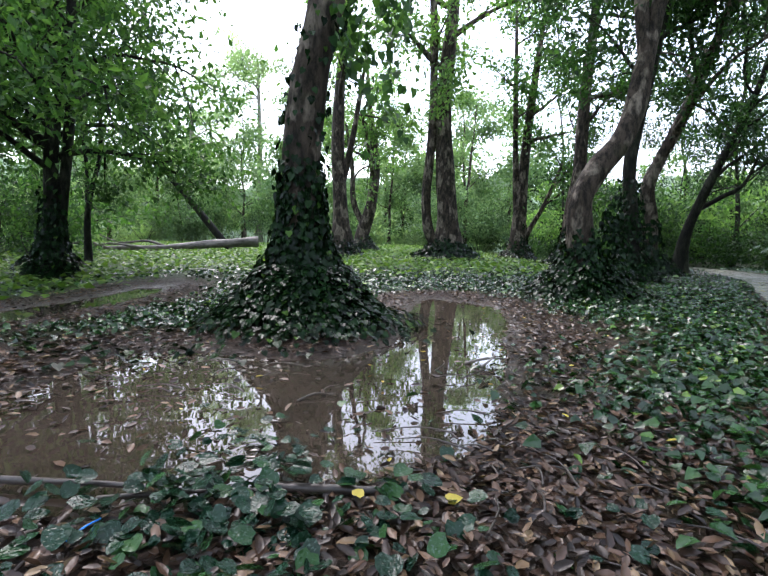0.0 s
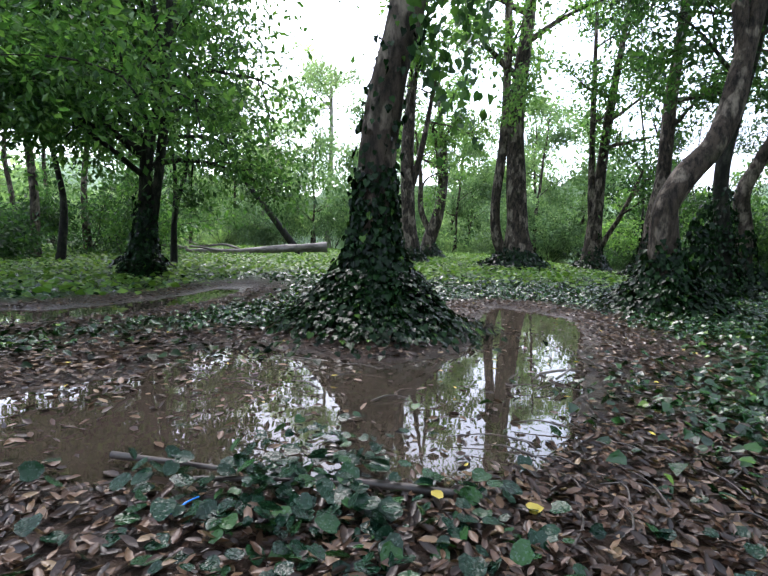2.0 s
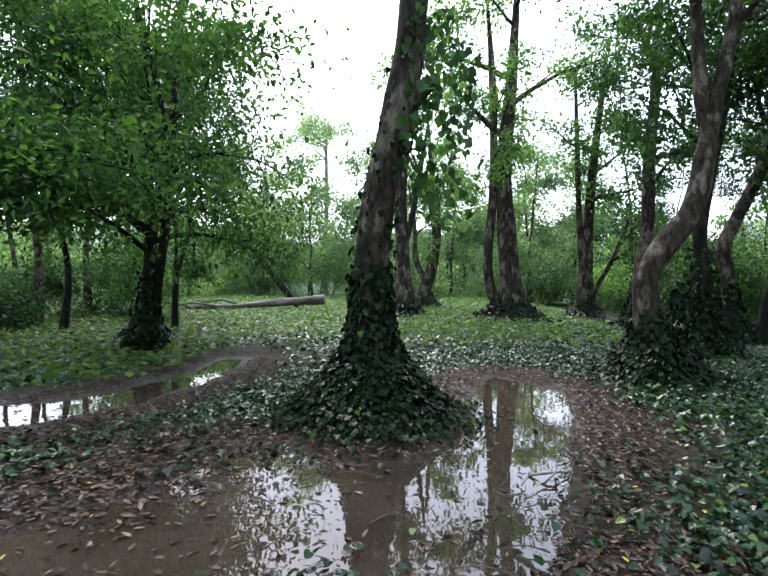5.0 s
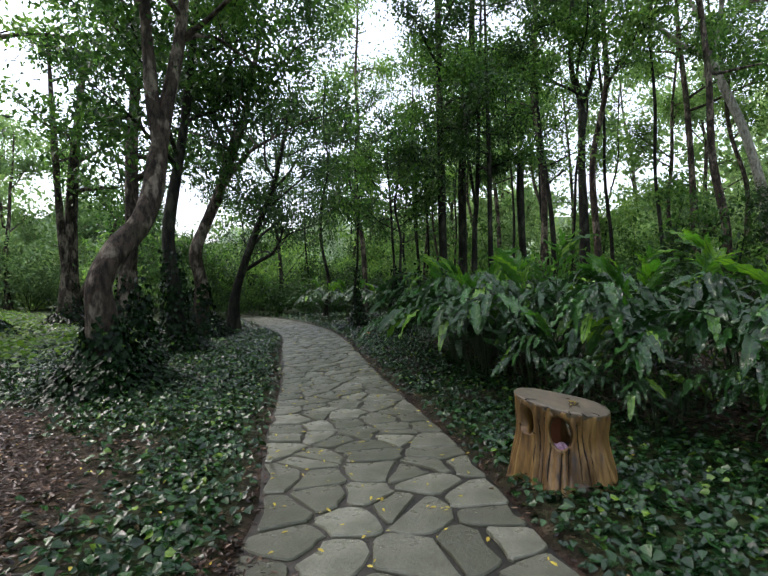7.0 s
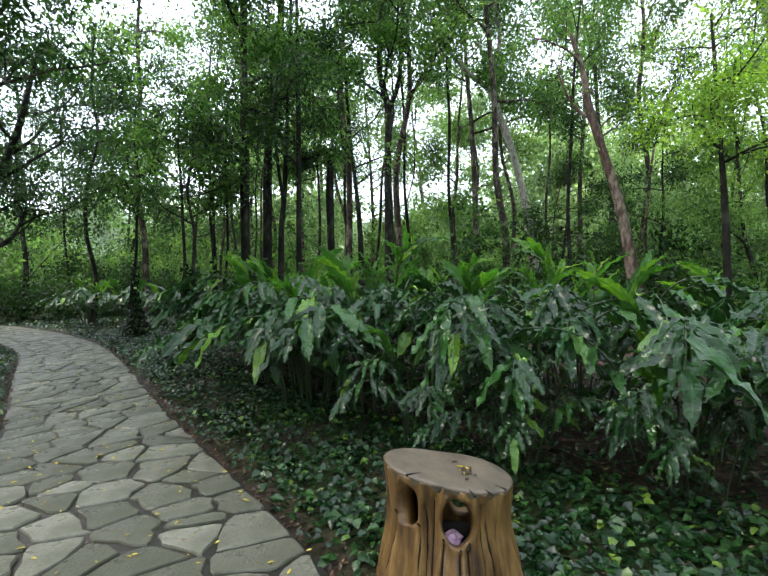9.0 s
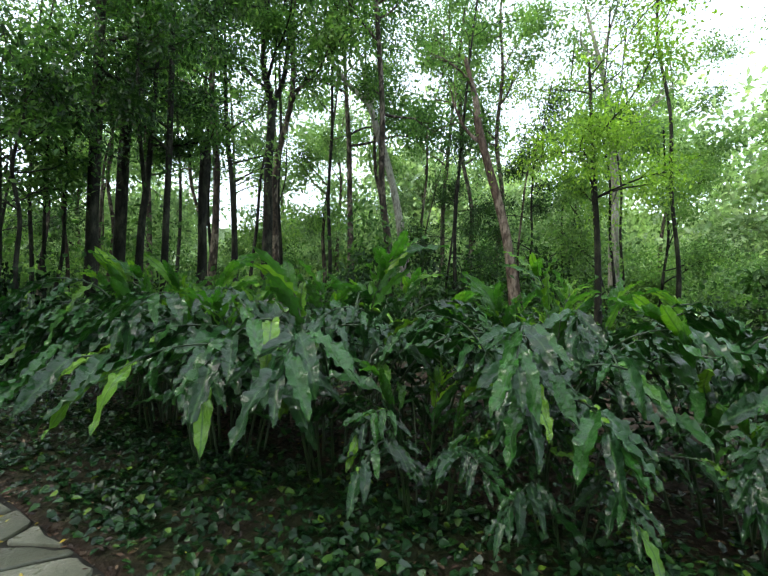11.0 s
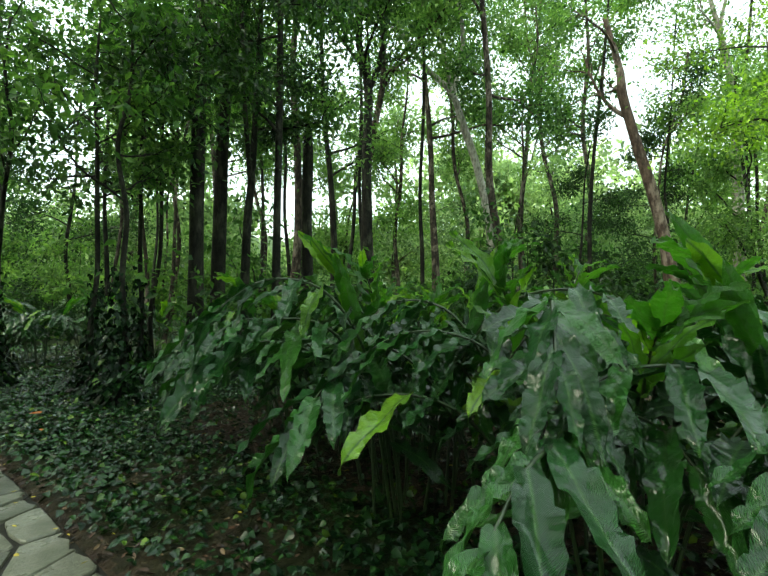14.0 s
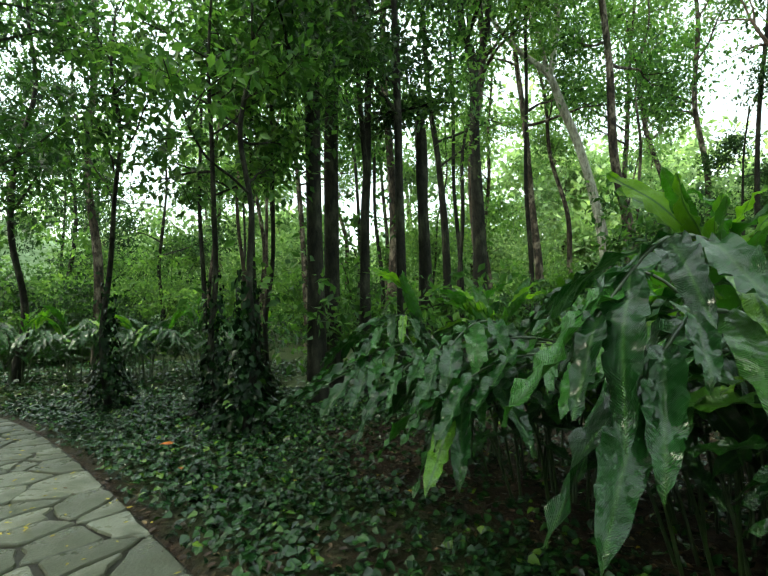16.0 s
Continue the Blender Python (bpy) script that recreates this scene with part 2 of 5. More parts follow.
def array_mesh(name, verts, faces, mat, smooth=False):
    """A large mesh from arrays; all faces have the same number of corners."""
    me = bpy.data.meshes.new(name)
    n, k = faces.shape
    me.vertices.add(len(verts))
    me.vertices.foreach_set("co", np.ascontiguousarray(verts, np.float32).ravel())
    me.loops.add(n * k)
    me.loops.foreach_set("vertex_index", np.ascontiguousarray(faces, np.int32).ravel())
    me.polygons.add(n)
    me.polygons.foreach_set("loop_start", np.arange(n, dtype=np.int32) * k)
    me.polygons.foreach_set("use_smooth", np.full(n, smooth))
    me.materials.append(mat)
    me.update(calc_edges=True)
    return me


def part(name, me, parent, label=""):
    ob = new(name, me)
    ob.parent = parent
    return tagged(ob, label)


def thing(name, x, y, z, label, category, group="", kind=""):
    ob = new(name)
    ob.location = (x, y, z)
    return tagged(ob, label, category, group, kind)


def unit(v):
    return v / np.maximum(np.linalg.norm(v, axis=-1, keepdims=True), 1e-9)


DIAMOND = (np.array([(0, 0, 0), (0.26, 0.42, 0.05), (0, 1, -0.08), (-0.26, 0.42, 0.05)]), np.array([(0, 1, 2), (0, 2, 3)]))
HEART4 = (np.array([(0, 0, 0), (0.42, 0.2, 0.06), (0.24, 0.68, 0.02), (0, 1, -0.1), (-0.24, 0.68, 0.02), (-0.42, 0.2, 0.06)]), np.array([(0, 1, 2), (0, 2, 3), (0, 3, 4), (0, 4, 5)]))
ROUND = (
    np.array([(0, 0, 0), (0.28, -0.08, 0.04), (0.48, 0.22, 0.07), (0.42, 0.6, 0.05), (0.16, 0.9, -0.02), (0, 0.96, -0.06), (-0.16, 0.9, -0.02), (-0.42, 0.6, 0.05), (-0.48, 0.22, 0.07), (-0.28, -0.08, 0.04), (0, 0.45, 0.0)]),
    np.array([(10, k, k + 1) for k in range(9)] + [(10, 9, 0)]),
)
HEART = (
    np.array([(0, 0, 0), (0.3, -0.1, 0.06), (0.46, 0.25, 0.05), (0.26, 0.66, 0.02), (0, 1, -0.1), (-0.26, 0.66, 0.02), (-0.46, 0.25, 0.05), (-0.3, -0.1, 0.06)]),
    np.array([(0, 1, 2), (0, 2, 3), (0, 3, 4), (0, 4, 5), (0, 5, 6), (0, 6, 7)]),
)
CURLED = (
    np.array([(0, 0, 0.02), (0.2, 0.3, 0.1), (0.17, 0.7, 0.1), (0, 1, 0.05), (-0.17, 0.7, 0.12), (-0.2, 0.3, 0.08), (0, 0.5, -0.02)]),
    np.array([(0, 1, 6), (1, 2, 6), (2, 3, 6), (3, 4, 6), (4, 5, 6), (5, 0, 6)]),
)


def leaves(places, along, up, sizes, shape):
    """Vertices and triangles of one leaf at each place, pointing along, with its face to up."""
    base, tri = shape
    y = unit(along)
    x = unit(np.cross(y, up))
    z = np.cross(x, y)
    turn = np.stack([x, y, z], 1)
    v = np.einsum("kc,ncd->nkd", base, turn) * sizes[:, None, None] + places[:, None, :]
    f = tri[None] + (np.arange(len(places)) * len(base))[:, None, None]
    return v.reshape(-1, 3), f.reshape(-1, 3)


def spline(points, n):
    """A smooth line of n points through the given ones."""
    p = np.array(points, float)
    p = np.vstack([2 * p[0] - p[1], p, 2 * p[-1] - p[-2]])
    u = np.linspace(0, len(p) - 3 - 1e-6, n)
    i = u.astype(int)
    f = (u - i)[:, None]
    a, b, c, d = p[i], p[i + 1], p[i + 2], p[i + 3]
    return 0.5 * (2 * b + (c - a) * f + (2 * a - 5 * b + 4 * c - d) * f**2 + (3 * b - a - 3 * c + d) * f**3)


def tube(line, radii, sides=10, lumps=0.08, seed=0):
    """Vertices and quads of a round limb along a line, uneven as bark is, closed at its end."""
    line, radii = np.array(line, float), np.array(radii, float)
    t = unit(np.gradient(line, axis=0))
    ref = np.where(np.abs(t[:, :1]) > 0.9, (0.0, 1.0, 0.0), (1.0, 0.0, 0.0))
    a = unit(np.cross(t, ref))
    b = np.cross(t, a)
    ang = np.linspace(0, 2 * np.pi, sides, endpoint=False)
    r = np.random.default_rng(seed)
    k1, k2, k3 = r.uniform(0, 6, 3)
    s = np.arange(len(line))[:, None] * 0.55
    rad = radii[:, None] * (1 + lumps * np.sin(2 * ang + k1 + s) + lumps * 0.7 * np.sin(3 * ang + k2 - 0.8 * s) + lumps * 0.5 * np.sin(5 * ang + k3 + 1.7 * s))
    v = line[:, None] + rad[..., None] * (np.cos(ang)[None, :, None] * a[:, None] + np.sin(ang)[None, :, None] * b[:, None])
    n = len(line)
    i, j = np.meshgrid(np.arange(n - 1), np.arange(sides), indexing="ij")
    f = np.stack([i * sides + j, i * sides + (j + 1) % sides, (i + 1) * sides + (j + 1) % sides, (i + 1) * sides + j], -1).reshape(-1, 4)
    v = np.vstack([v.reshape(-1, 3), line[-1:]])
    cap = [((n - 1) * sides + q, (n - 1) * sides + (q + 1) % sides, n * sides) for q in range(sides)]
    return v, [tuple(q) for q in f.tolist()] + cap


def joined(pieces):
    vs, fs, at = [], [], 0
    for v, f in pieces:
        vs.append(v)
        fs += [tuple(i + at for i in q) for q in f]
        at += len(v)
    return np.vstack(vs), fs


def smooth01(a, b, x):
    q = np.clip((x - a) / (b - a), 0, 1)
    return q * q * (3 - 2 * q)


# ---- plan ----
EDGE_LEFT = [(0.5, -9), (0.6, -6), (0.7, -2.5), (1.05, 0.3), (2.05, 2.12), (2.72, 2.87), (3.58, 4.12), (4.96, 5.9), (6.1, 7.5), (7.4, 9.42), (9.5, 12.5), (10.9, 15.6), (12.9, 20.5), (14.3, 25), (15.2, 30), (14.5, 36)]
EDGE_RIGHT = [(2.3, -9), (2.4, -6.2), (2.45, -2.8), (2.8, -0.2), (3.42, 1.0), (4.07, 1.82), (4.88, 2.9), (6.36, 5.06), (7.63, 6.84), (8.95, 8.65), (10.75, 11.3), (12.2, 14), (13.9, 18.5), (15.2, 24.5), (16.4, 30), (15.8, 36.5)]
PUDDLE = [(-2.6, 2.0), (-2.1, 2.8), (-2.05, 3.75), (-1.3, 3.75), (-0.8, 3.55), (-0.35, 3.65), (0.03, 4.3), (0.2, 5.9), (0.75, 7.9), (1.6, 7.0), (1.45, 5.5), (1.05, 4.2), (0.82, 3.2), (0.55, 2.3), (0.3, 1.9), (-0.27, 1.68), (-0.9, 1.5), (-1.5, 1.45), (-2.4, 1.5)]
RUT = [(-9, 2.2), (-6, 3.3), (-4.4, 4.2), (-3.95, 5.2), (-3.75, 6.6), (-3.95, 8.2), (-4.2, 9.2), (-4.55, 9.0), (-4.45, 7.4), (-4.5, 6.2), (-4.9, 5.2), (-6.2, 4.2), (-9, 3.2)]


def inside_by(poly, x, y):
    """How far inside the outline a place lies (outside: minus)."""
    p = np.array(poly, float)
    q = np.roll(p, -1, 0)
    best, odd = np.full(np.shape(x), 1e9), np.zeros(np.shape(x), bool)
    for (ax, ay), (bx, by) in zip(p, q):
        ex, ey = bx - ax, by - ay
        u = np.clip(((x - ax) * ex + (y - ay) * ey) / (ex * ex + ey * ey), 0, 1)
        best = np.minimum(best, np.hypot(x - ax - u * ex, y - ay - u * ey))
        odd ^= ((ay > y) != (by > y)) & (x < (bx - ax) * (y - ay) / (by - ay + 1e-12) + ax)
    return np.where(odd, best, -best)


PATH_OUTLINE = [tuple(q) for q in spline(EDGE_LEFT, 60)] + [tuple(q) for q in spline(EDGE_RIGHT, 60)[::-1]]
GINGER_AREA = [(5.2, -2.5), (5.6, 0.2), (6.3, 1.9), (7.4, 3.7), (8.4, 5.4), (9.2, 6.6), (10, 7.9), (11.8, 8.8), (15, 6.4), (15, -3)]


def wave(x, y, k, a):
    return np.sin(k * x + 1.3 * np.sin(0.7 * k * y + a)) * np.cos(0.9 * k * y + 1.1 * np.sin(0.6 * k * x - a))


def rough01(x, y):
    return 0.5 * wave(x, y, 1.7, 0.3) + 0.3 * wave(x, y, 4.1, 1.9) + 0.25 * wave(x, y, 9.3, 4.4)


def ground_z(x, y):
    x, y = np.asarray(x, float), np.asarray(y, float)
    away = np.hypot(x, y)
    rise = 0.021 * np.maximum(0, np.minimum(y, 42) - 7) * (1 - smooth01(3, 11, x))
    base = 0.03 + 0.018 * rough01(x, y) + rise * smooth01(7, 12, away)
    wet = np.maximum(inside_by(PUDDLE, x, y), inside_by(RUT, x, y)) + 0.09 * rough01(1.7 * x, 1.7 * y)
    base = base * (1 - smooth01(-0.7, 0.0, wet)) + (0.008 * (1 - smooth01(-0.4, 0.05, wet)) - 0.05 * smooth01(-0.1, 0.35, wet) + 0.009 * rough01(3 * x, 3 * y)) * smooth01(-0.7, 0.0, wet)
    mound = 0.22 * np.exp(-((x + 0.85) ** 2 + (y - 5.0) ** 2) / 0.5) + 0.18 * np.exp(-((x - 3.32) ** 2 + (y - 8.05) ** 2) / 0.6)
    on = smooth01(-0.15, 0.05, inside_by(PATH_OUTLINE, x, y))
    return (base + mound) * (1 - on) - 0.012 * on


def build_ground():
    near = np.arange(-9, 13.01, 0.13)
    side = 13 + np.cumsum(0.13 * 1.17 ** np.arange(1, 44))
    xs = np.concatenate([-(side[::-1] - 4), near, side])
    ys = np.concatenate([-(side[::-1] - 4), near, side])
    gx, gy = np.meshgrid(xs, ys, indexing="ij")
    z = ground_z(gx, gy)
    n, k = gx.shape
    i, j = np.meshgrid(np.arange(n - 1), np.arange(k - 1), indexing="ij")
    f = np.stack([i * k + j, (i + 1) * k + j, (i + 1) * k + j + 1, i * k + j + 1], -1).reshape(-1, 4)
    me = array_mesh("ground", np.stack([gx, gy, z], -1).reshape(-1, 3), f, M_GROUND, True)
    litter, green, _ = zones(gx.ravel(), gy.ravel())
    damp = smooth01(-0.55, 0.05, np.maximum(inside_by(PUDDLE, gx.ravel(), gy.ravel()), inside_by(RUT, gx.ravel(), gy.ravel())))
    col = me.color_attributes.new("zone", "FLOAT_COLOR", "POINT")
    col.data.foreach_set("color", np.stack([litter, green, damp, 0 * green + 1], -1).astype(np.float32).ravel())
    return tagged(new("ground", me), "wet brown forest soil with leaf litter and ground ivy", "ground", "", "structure")


def zones(x, y):
    """Shares of litter and of green growth, and how thick the ground ivy stands."""
    wet = np.maximum(inside_by(PUDDLE, x, y), inside_by(RUT, x, y))
    onpath = inside_by(PATH_OUTLINE, x, y)
    patch = rough01(x * 0.8 + 3, y * 0.8)
    cover = smooth01(0.5, 1.5, -wet + 0.3 * patch)
    # bare litter between the puddle and the path, and in front of the first standpoint
    bare = np.exp(-(((x - 0.75) / 0.55) ** 2 + ((y - 1.6) / 1.3) ** 2)) + 0.9 * np.exp(-(((x - 1.75) / 0.5) ** 2 + ((y - 4.2) / 1.2) ** 2)) + 0.8 * np.exp(-(((x + 2.6) / 1.3) ** 2 + ((y - 3.6) / 0.7) ** 2))
    bare = bare + 0.75 * np.exp(-(((x - 2.6) / 0.4) ** 2 + ((y - 5.0) / 0.7) ** 2)) + 0.9 * np.exp(-(((x - 1.2) / 1.0) ** 2 + ((y - 8.2) / 0.5) ** 2))
    for bx, by in ((6.3, 3.5), (7.2, 5.2), (8.0, 6.2), (9.0, 7.2), (5.6, 1.9)):
        bare = bare + 0.75 * np.exp(-((x - bx) ** 2 + (y - by) ** 2) / 0.3)
    patchy = np.exp(-(((x - 1.75) / 0.7) ** 2 + ((y - 2.4) / 1.1) ** 2))
    cover = np.clip(cover * (1 - np.clip(bare, 0, 1)) + 0.8 * patchy, 0, 1)
    shade = smooth01(0.0, 0.6, inside_by(GINGER_AREA, x, y))
    strip = np.exp(-((inside_by(PATH_OUTLINE, x, y) + 0.1) / 0.16) ** 2)
    cover = cover * (1 - 0.75 * shade) * (1 - 0.7 * strip)
    cover = np.where(onpath > -0.05, 0, cover)
    # Open clearing: more green growth, part of its lit look put into the colour.
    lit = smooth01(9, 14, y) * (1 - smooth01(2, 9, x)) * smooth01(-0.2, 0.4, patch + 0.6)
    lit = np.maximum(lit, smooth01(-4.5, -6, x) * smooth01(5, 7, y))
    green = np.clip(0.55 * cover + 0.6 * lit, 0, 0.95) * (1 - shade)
    return np.clip(1 - green, 0, 1), green, cover


ground = build_ground()


def build_water():
    for poly, label in ((PUDDLE, "shallow puddle of still brown muddy water"), (RUT, "muddy water standing in a wheel rut")):
        p = np.array(poly)
        lo, hi = p.min(0) - 0.7, p.max(0) + 0.7
        nx, ny = int((hi[0] - lo[0]) / 0.12), int((hi[1] - lo[1]) / 0.12)
        gx, gy = np.meshgrid(np.linspace(lo[0], hi[0], nx), np.linspace(lo[1], hi[1], ny), indexing="ij")
        i, j = np.meshgrid(np.arange(nx - 1), np.arange(ny - 1), indexing="ij")
        f = np.stack([i * ny + j, (i + 1) * ny + j, (i + 1) * ny + j + 1, i * ny + j + 1], -1).reshape(-1, 4)
        mid = inside_by(poly, gx[f // ny, f % ny].mean(1), gy[f // ny, f % ny].mean(1))
        f = f[mid > -0.6]
        me = array_mesh("water", np.stack([gx, gy, 0 * gx - 0.004], -1).reshape(-1, 3), f, M_WATER, True)
        tagged(new("water", me), label, "puddle", "", "structure")


build_water()


# ---- trees ----
def limb_line(start, way, length, r, n=9, droop=0.0, crook=0.12):
    p, d, pts = np.array(start, float), unit(np.array(way, float)), [np.array(start, float)]
    for _ in range(n - 1):
        d = unit(d + r.normal(0, crook, 3) + np.array((0, 0, -droop)))
        p = p + d * length / (n - 1)
        pts.append(p.copy())
    return spline(pts, n * 2)


def crown_leaves(anchors, count, spread, size, r, shape=DIAMOND, hang=0.35):
    """Leaves in sprays round the anchors, thinner outwards, so that the outline stays ragged."""
    a = np.array(anchors)
    k = r.integers(0, len(a), count)
    off = r.normal(0, 1, (count, 3)) * spread * r.uniform(0.3, 1.15, (len(a), 1))[k] * np.array((1, 1, 0.62))
    along = unit(r.normal(0, 1, (count, 3)) + unit(off) * 0.6 - np.array((0, 0, hang)))
    up = unit(r.normal(0, 0.55, (count, 3)) + np.array((0, 0, 1.0)))
    return leaves(a[k] + off, along, up, size * r.uniform(0.65, 1.3, count), shape)


def grow(ob, lines, widths, bark, leaf, seed, limbs=7, reach=3.0, from_share=0.5, count=4000, size=0.17, spread=0.55, base_flare=1.6, sides=12, steep=0.55, branch_droop=0.0, tops=True, bare=()):
    """A tree: its stems along the given lines, limbs from their upper parts, twigs, and a crown of leaves."""
    r = np.random.default_rng(seed)
    anchors, nstem = [], 0
    for line, w in zip(lines, widths):
        n = max(16, len(line) * 5)
        ln = spline(line, n)
        u = np.linspace(0, 1, n)
        rad = np.interp(u, np.linspace(0, 1, len(w)), w)
        if nstem == 0:
            rad = rad * (1 + (base_flare - 1) * np.exp(-u * 11))
        v, f = tube(ln, rad, sides, 0.04, seed + nstem)
        part("trunk" if nstem == 0 else "stem", mesh_of("trunk", v, f, bark), ob)
        nstem += 1
        if nstem - 1 in bare:
            continue
        if tops:
            anchors.append(ln[-1])
        nl = limbs if nstem == 1 else max(2, limbs // 2)
        for q in range(nl):
            at = from_share + (1 - from_share) * (q + r.uniform(0.1, 0.9)) / nl
            i = min(n - 2, int(at * (n - 1)))
            ang = r.uniform(0, 6.28) + q * 2.4
            way = np.array((math.cos(ang), math.sin(ang), steep + r.normal(0, 0.2)))
            length = reach * r.uniform(0.55, 1.1) * (1.1 - 0.5 * (at - from_share))
            main = limb_line(ln[i], way, length, r, 8, branch_droop)
            r0 = min(rad[i] * 0.55, 0.05 * length + 0.02)
            pieces = [tube(main, np.linspace(r0, 0.012, len(main)), 5, 0.05, seed + q)]
            for _ in range(4):
                k = r.integers(len(main) // 3, len(main) - 1)
                tw = limb_line(main[k], unit(main[k] - main[k - 1]) + r.normal(0, 0.6, 3) + np.array((0, 0, 0.15)), length * r.uniform(0.25, 0.5), r, 5, branch_droop)
                pieces.append(tube(tw, np.linspace(r0 * 0.4, 0.006, len(tw)), 3, 0.03, seed))
                anchors += [tw[-1], tw[len(tw) // 2], tw[-2]]
            anchors += [main[-1], main[int(len(main) * 0.7)]]
            v, f = joined(pieces)
            part("limb", mesh_of("limb", v, f, bark), ob)
    if count:
        v, f = crown_leaves(anchors, count, spread, size, r)
        part("crown", array_mesh("crown", v, f, leaf), ob)
    return ob


def straight(h, lean=0.0, crook=0.25, seed=0, n=6):
    r = np.random.default_rng(seed)
    ang = r.uniform(0, 6.28)
    return [(lean * h * (k / n) ** 1.4 * math.cos(ang) + r.normal(0, crook) * (k > 0), lean * h * (k / n) ** 1.4 * math.sin(ang) + r.normal(0, crook) * (k > 0), h * k / n) for k in range(n + 1)]


def shifted(line, x, y, z=0.0):
    return [(a - x, b - y, c - z) for a, b, c in line]


# trees near the walk, each along its own line
def near_tree(x, y, label, lines, widths, bark, leaf, seed, **rest):
    z = float(ground_z(x, y)) - 0.06
    t = thing("tree", x, y, z, label, "tree")
    return grow(t, [shifted(q, x, y, z) for q in lines], widths, bark, leaf, seed, **rest)


B_LINE = [(-0.86, 5.1, -0.1), (-0.87, 5.1, 0.5), (-0.88, 5.1, 1.2), (-0.87, 5.1, 1.9), (-0.8, 5.12, 2.6), (-0.62, 5.14, 3.4), (-0.47, 5.16, 4.2), (-0.41, 5.2, 5.0), (-0.2, 5.3, 6.6), (0.2, 5.6, 9)]
near_tree(-0.86, 5.1, "stout tree with mottled brown bark, ivy at its foot",
          [B_LINE, [(-0.6, 5.14, 3.45), (-0.3, 5.12, 3.75), (-0.16, 5.1, 3.85)], [(-0.4, 5.2, 5.2), (-0.7, 5.1, 6.0), (-1.2, 5.0, 7.2), (-1.6, 5.1, 9)]],
          [(0.3, 0.21, 0.2, 0.19, 0.19, 0.18, 0.18, 0.17, 0.12, 0.07), (0.12, 0.09, 0.06), (0.13, 0.11, 0.09, 0.05)], M_BARK, M_CROWN, 11, limbs=8, reach=3.2, from_share=0.88, count=6500, size=0.15, spread=0.65, base_flare=2.0, sides=20, steep=0.5, bare=(1,))
near_tree(-6.85, 9.8, "twin-stemmed dark tree with ivy and drooping leafy boughs",
          [[(-6.85, 9.8, -0.1), (-6.84, 9.85, 0.6), (-6.82, 9.87, 1.3), (-6.79, 9.89, 2.5), (-6.71, 9.95, 3.4), (-6.45, 10.1, 4.8), (-6.2, 10.2, 9.5)],
           [(-6.8, 9.88, 0.2), (-6.66, 9.97, 1.6), (-6.55, 10.05, 2.8), (-6.47, 10.1, 4.0), (-6.6, 10.0, 5.6), (-7.2, 9.4, 9.0)]],
          [(0.24, 0.16, 0.15, 0.14, 0.12, 0.1, 0.05), (0.12, 0.11, 0.1, 0.09, 0.07, 0.04)], M_BARK_DARK, M_CROWN, 23, limbs=20, reach=4.1, from_share=0.47, count=42000, size=0.145, spread=0.72, steep=0.75, branch_droop=0.1)
C_LINE = [(3.32, 8.0, -0.1), (3.28, 8.0, 0.5), (3.24, 8.0, 1.1), (3.22, 8.0, 1.65), (3.48, 8.04, 2.15), (3.86, 8.1, 2.62), (4.1, 8.16, 3.15), (4.23, 8.22, 3.8), (4.42, 8.28, 4.7), (4.76, 8.36, 6.2), (5.2, 8.5, 9.5)]
C_WIDTHS = (0.27, 0.22, 0.2, 0.19, 0.185, 0.18, 0.17, 0.155, 0.12, 0.1, 0.05)
near_tree(3.32, 8.0, "crooked tree with pale patched bark, kneed low down",
          [C_LINE, [(4.28, 8.24, 4.05), (4.2, 8.3, 4.7), (4.2, 8.4, 5.6), (4.16, 8.5, 7.0), (4.0, 8.6, 9.5)]],
          [C_WIDTHS, (0.13, 0.11, 0.1, 0.09, 0.04)], M_BARK, M_CROWN, 31, limbs=9, reach=3.8, from_share=0.89, count=15000, size=0.15, spread=0.65, base_flare=1.4, sides=18)
near_tree(5.75, 11.2, "straight mottled tree with ivy climbing its lower trunk",
          [[(5.75, 11.2, -0.1), (5.7, 11.2, 1.5), (5.6, 11.2, 2.8), (5.8, 11.15, 4.2), (6.05, 11.0, 6), (6.5, 10.9, 10)]], [(0.2, 0.16, 0.14, 0.12, 0.1, 0.05)], M_BARK_DARK, M_CROWN_DARK, 37, limbs=9, reach=3.4, from_share=0.62, count=11000, size=0.13)
near_tree(7.6, 14.0, "leaning pale-barked tree beside the path",
          [[(7.6, 14.0, 0), (7.75, 14.1, 1.6), (7.55, 14.0, 2.6), (7.8, 13.9, 3.4), (8.3, 13.6, 4.8), (8.9, 13.2, 7), (9.4, 12.8, 10)]], [(0.24, 0.19, 0.18, 0.17, 0.15, 0.11, 0.05)], M_BARK, M_CROWN_DARK, 41, limbs=10, reach=4.2, from_share=0.55, count=12000, size=0.14)
